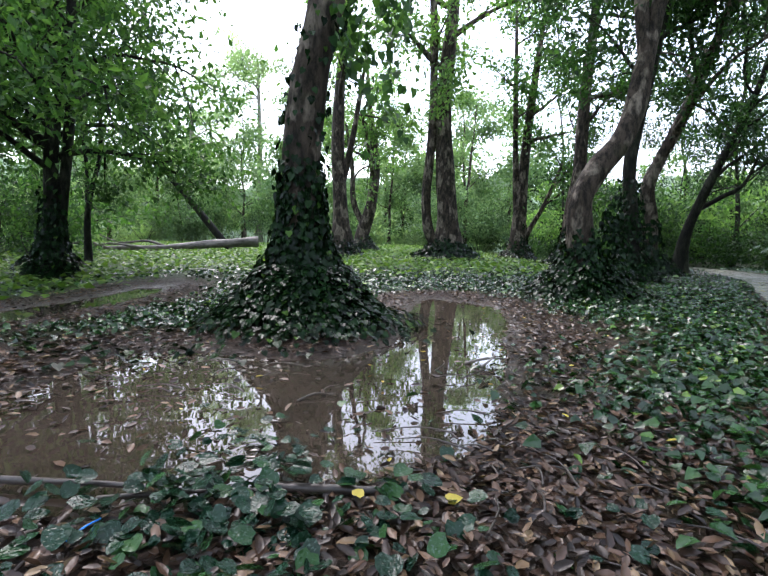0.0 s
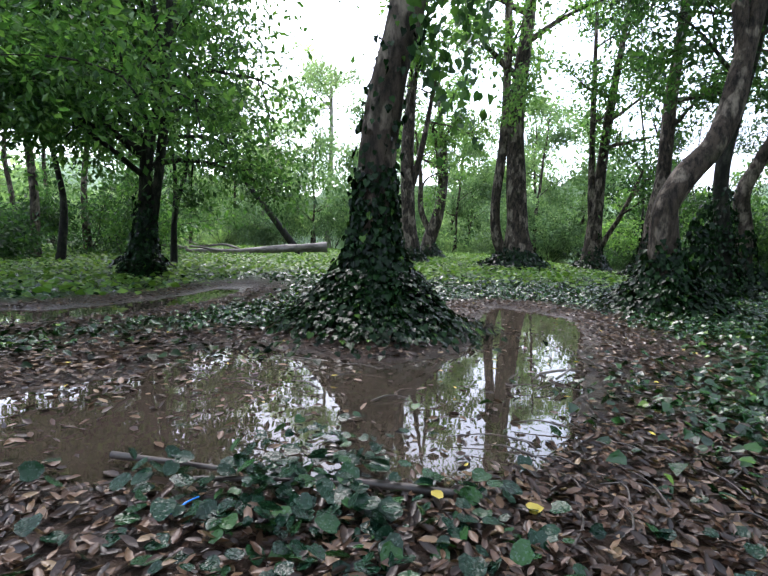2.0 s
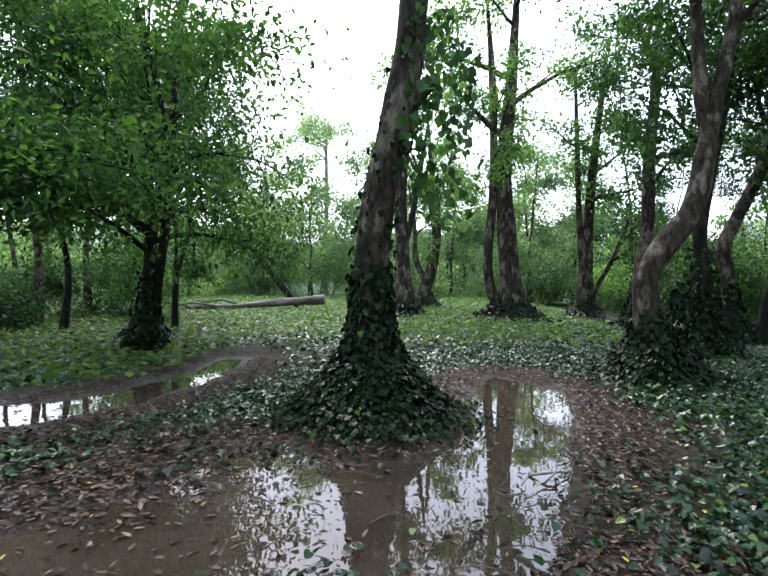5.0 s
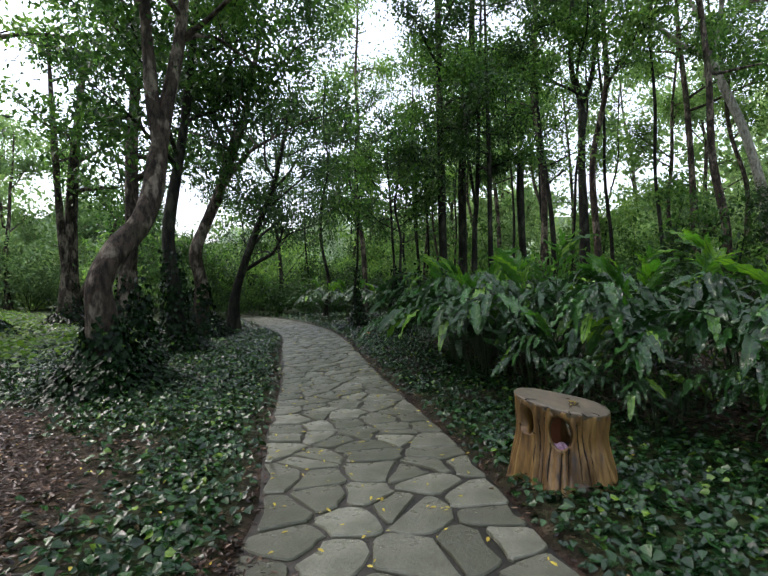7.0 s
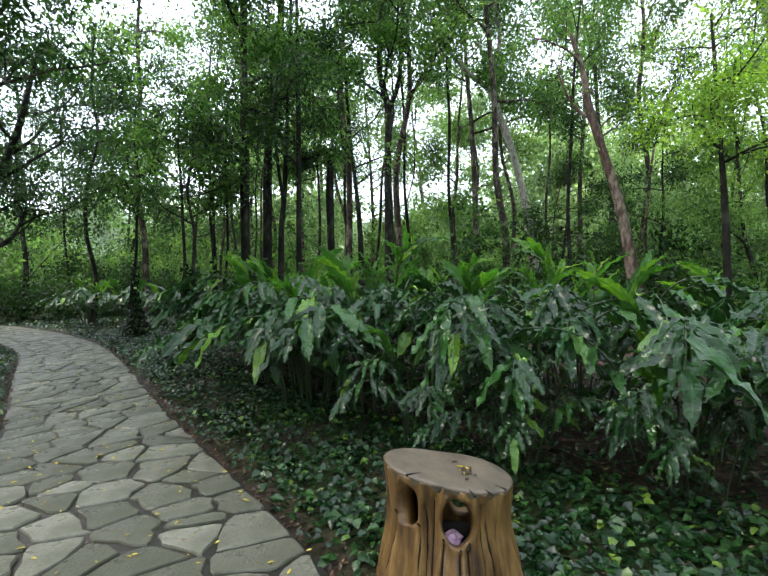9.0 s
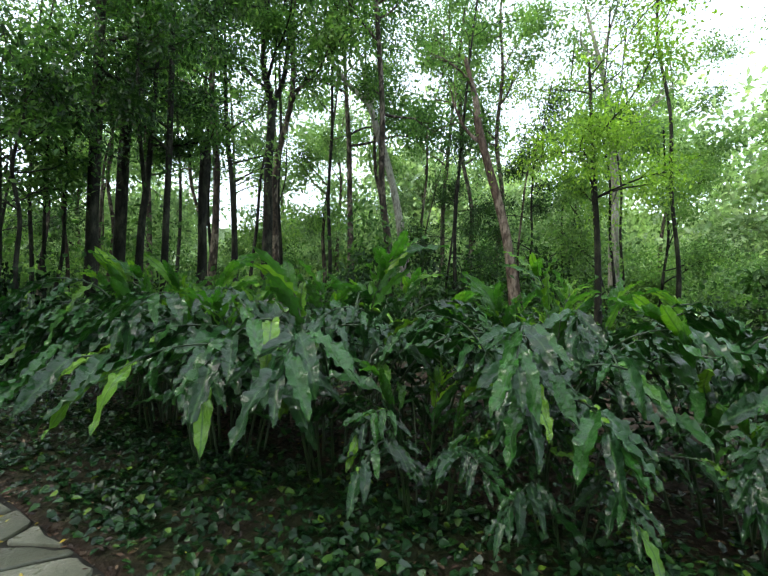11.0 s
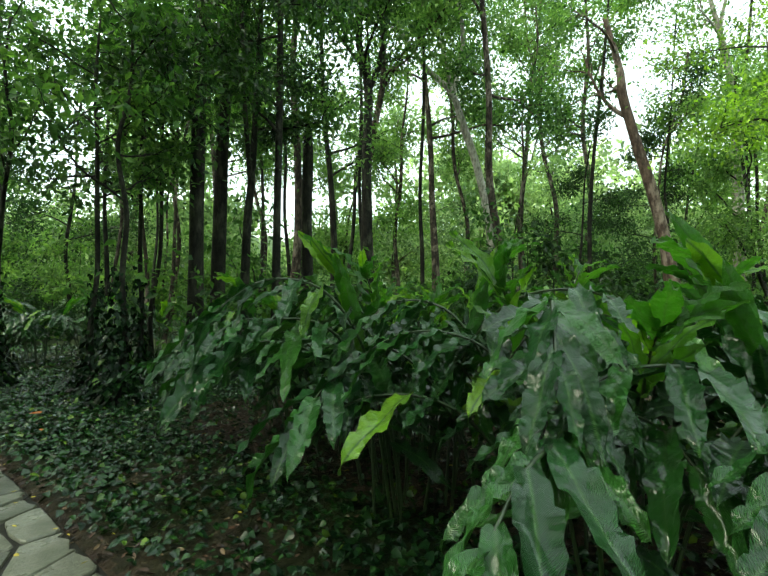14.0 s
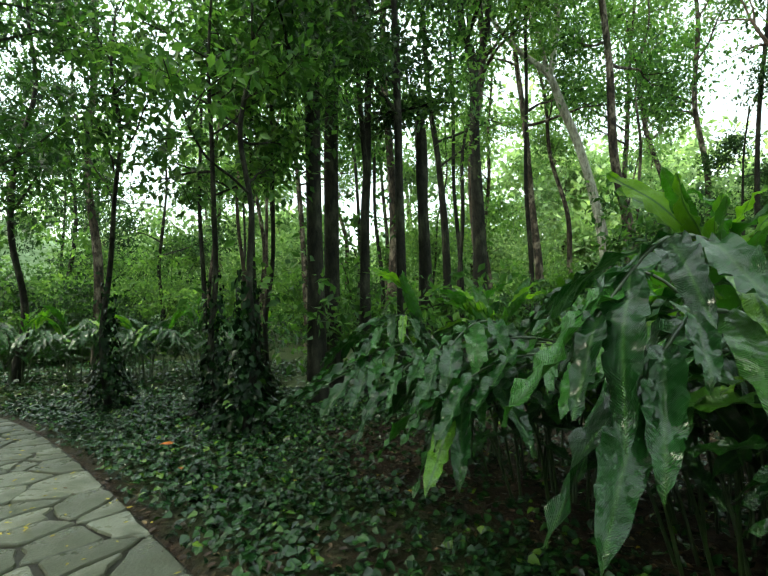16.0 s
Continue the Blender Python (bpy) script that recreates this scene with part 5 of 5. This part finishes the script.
# ---- the litter bin made from a hollow stump ----
def stump_materials():
    m, t, b, out = material("varnished_stump_wood")
    grain = noise_of(t, 16, 6, (1, 1, 0.14))
    broad = noise_of(t, 2.4, 3)
    col = ramp(t, grain, [(0.3, (0.03, 0.014, 0.005)), (0.5, (0.15, 0.085, 0.026)), (0.72, (0.3, 0.19, 0.068))])
    col = blend(t, 0.6, col, ramp(t, broad, [(0.35, (0.6, 0.55, 0.45)), (0.65, (1.1, 1.05, 0.95))]), "MULTIPLY")
    t.links.new(col, b.inputs["Base Color"])
    b.inputs["Roughness"].default_value = 0.38
    bumped(t, b, grain, 0.6, 0.015)
    top = plain_material("sawn_wood_top", (0.06, 0.048, 0.029), (0.135, 0.108, 0.068), 9, 0.5, 0.25, 0.006)
    inner = plain_material("rusty_liner", (0.2, 0.065, 0.025), (0.34, 0.12, 0.05), 5, 0.6, 0.2, 0.004)
    crack = plain_material("dark_crack", (0.004, 0.003, 0.002), (0.012, 0.008, 0.006), 20, 1.0, 0.2, 0.004)
    return m, top, inner, crack


def build_stump():
    wood, top_wood, inner, crack_mat = stump_materials()
    cx, cy, facing = 4.5, 1.48, math.radians(203)
    st = thing("litter_bin", cx, cy, 0.0, "litter bin made like a hollow tree stump, beside the path", "litter bin")
    nt, nz, height = 220, 60, 0.6
    # holes: angle from the front, height, half width, half height
    holes = ((-0.04, 0.44, 0.108, 0.12), (-1.04, 0.468, 0.072, 0.098), (2.65, 0.4, 0.11, 0.12))
    cracks = (-1.5, -0.82, -0.66, -0.5, -0.3, -0.02, 0.12, 0.42, 0.62, 0.8, 1.15, -1.3, -1.85, 1.6, 2.1, -2.4)

    def near_hole(a, u, by):
        for ha, hz, hw, hh in holes:
            da = ((a - ha + math.pi) % (2 * math.pi) - math.pi) * 0.3
            if math.hypot(da / hw, (u * height - hz) / hh) < by:
                return True
        return False

    def radius(a, u, sound=False):
        base = 0.292 - 0.05 * math.cos(2 * a + 0.1) + 0.012 * math.sin(3 * a + 1)
        foot = (0.05 + 0.05 * max(0, math.cos(2.5 * a + 0.4)) + 0.035 * max(0, math.sin(5 * a + 2))) * (1 - u) ** 2.4 - 0.022 * math.exp(-((u - 0.62) / 0.22) ** 2)
        ridge = 0.007 * math.sin(17 * a + 2.5 * math.sin(3 * u)) + 0.004 * math.sin(31 * a)
        rr = base + foot + (0 if sound else ridge)
        if sound or near_hole(a, u, 1.22):
            return rr
        for k, c in enumerate(cracks):
            d = abs((a - c - 0.05 * math.sin(3 * u + k) + math.pi) % (2 * math.pi) - math.pi)
            lo, hi = 0.12 * ((k * 7) % 5) / 4, 1 - 0.25 * ((k * 3) % 4) / 3
            if lo < u < hi and d < 0.03:
                rr -= 0.034 * (1 - d / 0.03)
        return rr

    def slope(x, y):
        """The sawn top falls away to one side."""
        return -0.17 * y - 0.03 * x

    vs, ids, fs, spots_at = [], {}, [], []
    for i in range(nz + 1):
        u = i / nz
        for j in range(nt):
            a = 2 * math.pi * j / nt - math.pi
            rr = radius(a, u)
            swell = 0.0
            for ha, hz, hw, hh in holes:
                da = ((a - ha + math.pi) % (2 * math.pi) - math.pi) * 0.3
                e = math.hypot(da / hw, (u * height - hz) / hh)
                swell += 0.004 * math.exp(-((e - 1.12) / 0.16) ** 2)
            ids[i, j] = len(vs)
            tilt = slope(rr * math.cos(a), rr * math.sin(a)) * u * u
            spots_at.append((a, u))
            vs.append([(rr + swell) * math.cos(a), (rr + swell) * math.sin(a), height * u + tilt])

    def hole_at(p, u):
        a = math.atan2(p[1], p[0])
        for ha, hz, hw, hh in holes:
            da = ((a - ha + math.pi) % (2 * math.pi) - math.pi) * 0.3
            if math.hypot(da / hw, (u * height - hz) / hh) < 1:
                return True
        return False

    cut = []
    for i in range(nz):
        for j in range(nt):
            q = (ids[i, j], ids[i, (j + 1) % nt], ids[i + 1, (j + 1) % nt], ids[i + 1, j])
            (cut if any(near_hole(*spots_at[k], 1.0) for k in q) else fs).append(q)
    # even the holes' rims
    for k in {k for q in cut for k in q} & {k for q in fs for k in q}:
        a, u = spots_at[k]
        for ha, hz, hw, hh in holes:
            da, dz = ((a - ha + math.pi) % (2 * math.pi) - math.pi) * 0.3, u * height - hz
            e = math.hypot(da / hw, dz / hh)
            if 0.6 < e < 1.4:
                a2, u2 = ha + da / e / 0.3, (hz + dz / e) / height
                rr = radius(a2, u2) + 0.003
                vs[k] = [rr * math.cos(a2), rr * math.sin(a2), height * u2 + slope(rr * math.cos(a2), rr * math.sin(a2)) * u2 * u2]
    count = len(vs)
    edges = {}
    for q in fs:
        for k in range(4):
            edges[q[k], q[(k + 1) % 4]] = 1
    for x, y, z in vs[:count]:
        d = math.hypot(x, y)
        s = min(d - 0.03, 0.2 + 0.3 * (d - 0.25)) / d
        vs.append([x * s, y * s, z * 0.955])
    fs += [tuple(k + count for k in reversed(q)) for q in list(fs)]
    fs += [(b, a, a + count, b + count) for a, b in edges if (b, a) not in edges]
    part("shell", mesh_of("shell", vs, fs, wood), st, "varnished golden-brown wood with dark cracks")
    # Near-black tubes laid in the grooves paint the shade inside the cracks.
    for k, c in enumerate(cracks):
        lo, hi = 0.06 + 0.12 * ((k * 7) % 5) / 4, 0.97 - 0.3 * ((k * 3) % 4) / 3
        line = []
        for u in np.linspace(lo, hi, 14):
            a = c + 0.05 * math.sin(3 * u + k)
            if hole_at((math.cos(a), math.sin(a)), u):
                break
            q = radius(a, u) + 0.015
            line.append((q * math.cos(a), q * math.sin(a), height * u + slope(q * math.cos(a), q * math.sin(a)) * u * u))
        if len(line) > 3:
            w = np.interp(np.linspace(0, 1, len(line)), (0, 0.5, 1), (0.0015, 0.0095, 0.005))
            v, f = tube(line, w, 5, 0.2, k)
            part("crack", mesh_of("crack", v, f, crack_mat), st)
    # top slab
    rings = [(0.97, -0.03), (1.0, -0.004), (1.004, 0.003), (0.985, 0.009), (0.9, 0.011), (0.6, 0.01), (0.3, 0.008)]
    tv, tf = [], []
    m = 220
    for s, dz in rings:
        for j in range(m):
            a = 2 * math.pi * j / m - math.pi
            rr = (radius(a, 1.0, True) + 0.003) * s
            tv.append((rr * math.cos(a), rr * math.sin(a), height + dz + slope(rr * math.cos(a), rr * math.sin(a))))
    tv.append((0, 0, height + 0.008))
    for i in range(len(rings) - 1):
        tf += [(i * m + j, i * m + (j + 1) % m, (i + 1) * m + (j + 1) % m, (i + 1) * m + j) for j in range(m)]
    tf += [((len(rings) - 1) * m + j, (len(rings) - 1) * m + (j + 1) % m, len(tv) - 1) for j in range(m)]
    part("top", mesh_of("top", tv, tf, top_wood), st, "flat grey-brown sawn top")
    # radial cracks in the top, their dark depth painted as near-black tubes
    for k, (a, r0, r1) in enumerate(((0.2, 0.23, 0.31), (0.55, 0.24, 0.31), (-0.35, 0.25, 0.32), (-1.0, 0.2, 0.3), (0.95, 0.24, 0.31))):
        line = [(q * math.cos(a + 0.1 * (q - r0)), q * math.sin(a), height + 0.009 + slope(q * math.cos(a), q * math.sin(a))) for q in np.linspace(r0, r1, 5)]
        v, f = tube(line, (0.001, 0.004, 0.005, 0.006, 0.006), 5, 0.05, k)
        part("crack", mesh_of("crack", v, f, crack_mat), st)
    # inner liner at the back, holding rubbish
    lv, lf = [], []
    for i in range(7):
        for j in range(25):
            a = 3.2 + 1.5 * j / 24
            lv.append((0.17 * math.cos(a), 0.17 * math.sin(a), 0.06 + 0.47 * i / 6))
    lf = [(i * 25 + j, i * 25 + j + 1, (i + 1) * 25 + j + 1, (i + 1) * 25 + j) for i in range(6) for j in range(24)]
    ob = part("liner", mesh_of("liner", lv, lf, inner), st, "rust-brown inner liner")
    so = ob.modifiers.new("thickness", "SOLIDIFY")
    so.thickness = 0.008
    floor_v, floor_f = tube([(0, 0, 0.04), (0, 0, 0.22), (0, 0, 0.23)], (0.21, 0.215, 0.2), 28, 0.01, 3)
    part("liner_base", mesh_of("liner_base", floor_v, floor_f, crack_mat), st, "dark heap of old rubbish")
    # sawn knot at the foot
    v, f = tube([(0.24, 0.115, 0.05), (0.322, 0.155, 0.06), (0.328, 0.158, 0.06), (0.33, 0.159, 0.06)], (0.06, 0.046, 0.036, 0.004), 16, 0.12, 4)
    part("knot", mesh_of("knot", v, f, plain_material("dark_knot", (0.02, 0.014, 0.008), (0.06, 0.042, 0.024), 20, 0.7)), st, "dark sawn-off root")
    st.rotation_euler = (0, 0, facing)
    turn = Matrix.Translation((cx, cy, 0)) @ Matrix.Rotation(facing, 4, "Z")
    # rubbish inside
    for name, at, size, colour, label, seed in (("paper_bag", (0.12, -0.02, 0.28), 0.062, (0.62, 0.4, 0.52), "crumpled pink paper bag in the litter bin", 5), ("wrapper", (0.165, 0.015, 0.255), 0.036, (0.66, 0.55, 0.1), "crumpled yellow wrapper in the litter bin", 6), ("paper_cup", (0.10, -0.10, 0.27), 0.042, (0.7, 0.7, 0.68), "crushed white paper cup in the litter bin", 7)):
        bm = bmesh.new()
        bmesh.ops.create_icosphere(bm, subdivisions=3, radius=size)
        r = random.Random(seed)
        for q in bm.verts:
            n = noise.noise(q.co * 30 + Vector((seed, 0, 0))) + 0.6 * noise.noise(q.co * 70)
            q.co *= 1 + 0.42 * n
            q.co.z *= 0.7
        me = bpy.data.meshes.new(name)
        bm.to_mesh(me)
        bm.free()
        me.materials.append(plain_material(name, tuple(c * 0.8 for c in colour), colour, 25, 0.5, 0.2, 0.003))
        ob = tagged(new(name, me), label, "litter")
        ob.matrix_world = turn @ Matrix.Translation(at)
    # dry leaves lying on the top
    r = np.random.default_rng(77)
    n = 26
    a, d = r.uniform(0, 6.28, n), np.abs(r.normal(0, 0.045, n))
    p = np.stack([0.1 * np.cos(a) + d * np.cos(a * 3), d * np.sin(a * 3) + 0.08, 0 * a], -1)
    p[:, 2] = height + 0.012 + slope(p[:, 0], p[:, 1])
    for k in range(n):
        v, f = leaves(np.zeros((1, 3)), np.array([[math.cos(a[k] * 5), math.sin(a[k] * 5), 0.05]]), np.array([[0, 0.1, 1.0]]), np.array([r.uniform(0.02, 0.045)]), CURLED)
        ob = new("fallen_leaf", mesh_of("fallen_leaf", v, f.tolist(), M_YELLOW if k % 4 == 0 else M_LITTER))
        ob.matrix_world = turn @ Matrix.Translation(p[k])
        tagged(ob, "small dry leaf lying on the stump's top", "fallen leaf", "leaves on the stump")


build_stump()


# ---- small things at the puddle ----
def stick(name, pts, r0, r1, mat, label, category="stick", seed=0, n=18):
    x, y = pts[0][0], pts[0][1]
    v, f = tube(spline([(a - x, b - y, c) for a, b, c in pts], n), np.linspace(r0, r1, n), 7, 0.1, seed)
    ob = tagged(new(name, mesh_of(name, v, f, mat)), label, category)
    ob.location = (x, y, 0)
    return ob


M_STICK = plain_material("wet_stick", (0.014, 0.01, 0.008), (0.055, 0.042, 0.032), 14, 0.45, 0.4, 0.01)
stick("stick", [(-0.42, 1.6, 0.035), (-0.15, 1.575, 0.04), (0.1, 1.58, 0.035)], 0.02, 0.013, M_STICK, "wet dark stick lying at the puddle's edge", seed=1)
stick("stick", [(-1.35, 1.63, 0.03), (-1.1, 1.61, 0.035), (-0.85, 1.6, 0.03)], 0.014, 0.009, M_STICK, "wet dark stick lying among leaves", seed=2)
stick("stick", [(-0.95, 1.53, 0.02), (-0.7, 1.56, 0.03), (-0.4, 1.59, 0.03)], 0.01, 0.006, M_STICK, "thin bent twig at the water", seed=3)
stick("twig", [(-0.48, 2.62, 0.0), (-0.38, 2.7, 0.02), (-0.27, 2.72, 0.005)], 0.007, 0.004, M_STICK, "pale twig with side shoots lying in the puddle", seed=4)
stick("twig", [(-0.36, 2.72, 0.012), (-0.33, 2.79, 0.03), (-0.26, 2.83, 0.035)], 0.005, 0.002, M_STICK, "side shoot of the twig in the puddle", seed=5)
stick("twig", [(0.62, 3.55, 0.0), (0.78, 3.5, 0.05), (0.95, 3.62, 0.02)], 0.012, 0.006, M_DEADWOOD, "pale bent twig lying at the water's edge", seed=6)
stick("twig", [(0.7, 3.35, 0.02), (0.82, 3.5, 0.06), (0.86, 3.7, 0.05)], 0.009, 0.004, M_DEADWOOD, "pale thin twig crossing another", seed=7)
r = np.random.default_rng(83)
for k in range(70):
    x, y = (r.uniform(0.3, 1.6), r.uniform(0.9, 4.2)) if k < 52 else (r.uniform(-2.2, -0.4), r.uniform(2.6, 4.2))
    a, q = r.uniform(0, 3.14), r.uniform(0.06, 0.2)
    z = max(float(ground_z(x, y)), 0.0) + 0.022
    stick("twig", [(x, y, z), (x + q * math.cos(a), y + q * math.sin(a), z + 0.012), (x + 2 * q * math.cos(a + 0.2), y + 2 * q * math.sin(a + 0.2), z)], 0.005, 0.002, M_STICK, "thin dark twig on the leaf litter", "twig", k, 7)
m, t, b, out = material("blue_plastic")
b.inputs["Base Color"].default_value, b.inputs["Roughness"].default_value = (0.02, 0.22, 0.7, 1), 0.35
stick("drinking_straw", [(-0.86, 1.24, 0.06), (-0.845, 1.3, 0.065), (-0.83, 1.35, 0.06)], 0.003, 0.003, m, "thin blue plastic straw among the leaves", "litter", 8, 10)


def lone_leaf(x, y, z, size, a, mat, label):
    v, f = leaves(np.zeros((1, 3)), np.array([[math.cos(a), math.sin(a), 0.1]]), np.array([[0.1, -0.3, 1.0]]), np.array([size]), HEART)
    ob = tagged(new("fallen_leaf", mesh_of("fallen_leaf", v, f.tolist(), mat)), label, "fallen leaf")
    ob.location = (x, y, z)


lone_leaf(-0.08, 1.5, 0.06, 0.05, 1.2, M_YELLOW, "bright yellow fallen leaf on dark litter")
lone_leaf(0.22, 1.5, 0.05, 0.055, 0.3, M_YELLOW, "yellow fallen leaf beside a stick")
lone_leaf(10.8, 9.9, 0.12, 0.13, 2.0, M_ORANGE, "single orange leaf on the dark ivy")
lone_leaf(10.1, 9.3, 0.1, 0.06, 0.5, M_ORANGE, "small orange leaf on the dark ivy")


def ripples(cx, cy, radius, n=44, m=48):
    vs, fs = [], []
    for i in range(n + 1):
        d = radius * i / n
        h = 0.0013 * math.cos(d * 190) * math.exp(-((d / radius) ** 2) * 2.2) * (1 - (i / n) ** 4)
        vs += [(d * math.cos(2 * math.pi * j / m), d * math.sin(2 * math.pi * j / m), h + 0.0042) for j in range(m)]
    fs = [(i * m + j, i * m + (j + 1) % m, (i + 1) * m + (j + 1) % m, (i + 1) * m + j) for i in range(n) for j in range(m)]
    ob = tagged(new("water_ripples", mesh_of("water_ripples", vs, fs, M_WATER)), "ring ripples from a drop on the puddle", "ripples", "", "structure")
    ob.location = (cx, cy, -0.004)


ripples(-0.54, 1.95, 0.13)
ripples(-0.52, 2.35, 0.06)


# ---- flagstones of the path ----
def build_path():
    r = np.random.default_rng(91)
    left, right = spline(EDGE_LEFT, 400), spline(EDGE_RIGHT, 400)
    mid = (left + right) / 2
    run = np.concatenate([[0], np.cumsum(np.linalg.norm(np.diff(mid, axis=0), axis=1))])
    width = 1.75

    def place(s, w):
        q = np.clip(w / width, 0, 1)
        return np.array([np.interp(s, run, left[:, c]) * (1 - q) + np.interp(s, run, right[:, c]) * q for c in (0, 1)])

    n = 260
    vs, fs = [], []
    for i in range(n):
        s = run[-1] * i / (n - 1)
        a, b = place(s, -0.0), place(s, width)
        vs += [(*(a + (a - b) * 0.02), -0.06), (*(a + (a - b) * 0.01), 0.004), (*(b + (b - a) * 0.01), 0.004), (*(b + (b - a) * 0.02), -0.06)]
    fs = [(i * 4 + k, i * 4 + k + 1, i * 4 + k + 5, i * 4 + k + 4) for i in range(n - 1) for k in range(3)]
    bed = tagged(new("pavement", mesh_of("pavement", vs, fs, M_BED)), "crazy-paved path of grey-green flagstones, wet in places", "path", "", "structure")
    # seeds of the stones on an uneven grid, larger near the first bend
    seeds = []
    s = 0.2
    while s < run[-1] - 0.2:
        step = r.uniform(0.27, 0.46)
        k = int(r.integers(3, 7))
        for q in range(k):
            seeds.append((s + r.normal(0, 0.13), min(width - 0.08, max(0.08, width * (q + 0.5 + r.normal(0, 0.24)) / k))))
        s += step
    seeds = np.array(seeds)
    rest = []
    for i, p in enumerate(seeds):
        poly = [np.array(q) for q in ((p[0] - 1, 0.0), (p[0] + 1, 0.0), (p[0] + 1, width), (p[0] - 1, width))]
        d = np.linalg.norm(seeds - p, axis=1)
        for j in np.argsort(d)[1:18]:
            nrm = seeds[j] - p
            nrm = nrm / np.linalg.norm(nrm)
            cut = (p + seeds[j]) / 2 - nrm * 0.018
            out = []
            for a, b in zip(poly, poly[1:] + poly[:1]):
                da, db = (a - cut) @ nrm, (b - cut) @ nrm
                if da <= 0:
                    out.append(a)
                if da * db < 0:
                    out.append(a + (b - a) * da / (da - db))
            poly = out
            if len(poly) < 3:
                break
        if len(poly) < 3:
            continue
        pts = []
        for a, b in zip(poly, poly[1:] + poly[:1]):
            L = np.linalg.norm(b - a)
            if L < 0.03:
                pts.append((a + b) / 2)
                continue
            c = min(0.03, L * 0.25) / L
            wob = r.normal(0, 0.008, 2) if L > 0.2 else 0
            pts += [a + (b - a) * c, (a + b) / 2 + wob, b - (b - a) * c] if L > 0.2 else [a + (b - a) * c, b - (b - a) * c]
        ctr = sum(pts) / len(pts)
        w = np.array([place(q[0], q[1] + (r.normal(0, 0.015) if 0.02 < q[1] < width - 0.02 else (-0.05 if q[1] < 0.5 else 0.05) * r.uniform(-1, 1))) for q in pts])
        wc = place(*ctr)
        z = 0.026 + r.normal(0, 0.003)
        tx, ty = r.normal(0, 0.008, 2)
        m = len(w)
        rings = []
        for share, dz in ((1.0, -0.05), (1.0, -0.012), (0.965, -0.001), (0.9, 0.0)):
            rings += [((q[0] - wc[0]) * share, (q[1] - wc[1]) * share, dz + tx * (q[0] - wc[0]) + ty * (q[1] - wc[1])) for q in w]
        f = [(a * m + j, a * m + (j + 1) % m, (a + 1) * m + (j + 1) % m, (a + 1) * m + j) for a in range(3) for j in range(m)] + [tuple(3 * m + j for j in range(m))]
        if len(bed.children) < 300 and wc[1] > -1.6:
            ob = new("flagstone", mesh_of("flagstone", rings, f, M_STONE, False))
            ob.location = (wc[0], wc[1], z)
            ob.parent = bed
        else:
            rest.append((np.array(rings) + (wc[0], wc[1], z), f))
    v, f = joined(rest)
    ob = new("flagstones", mesh_of("flagstones", v, f, M_STONE, False))
    ob.parent = bed
    tagged(ob, "far flagstones of the path", "", "", "stuff")


build_path()
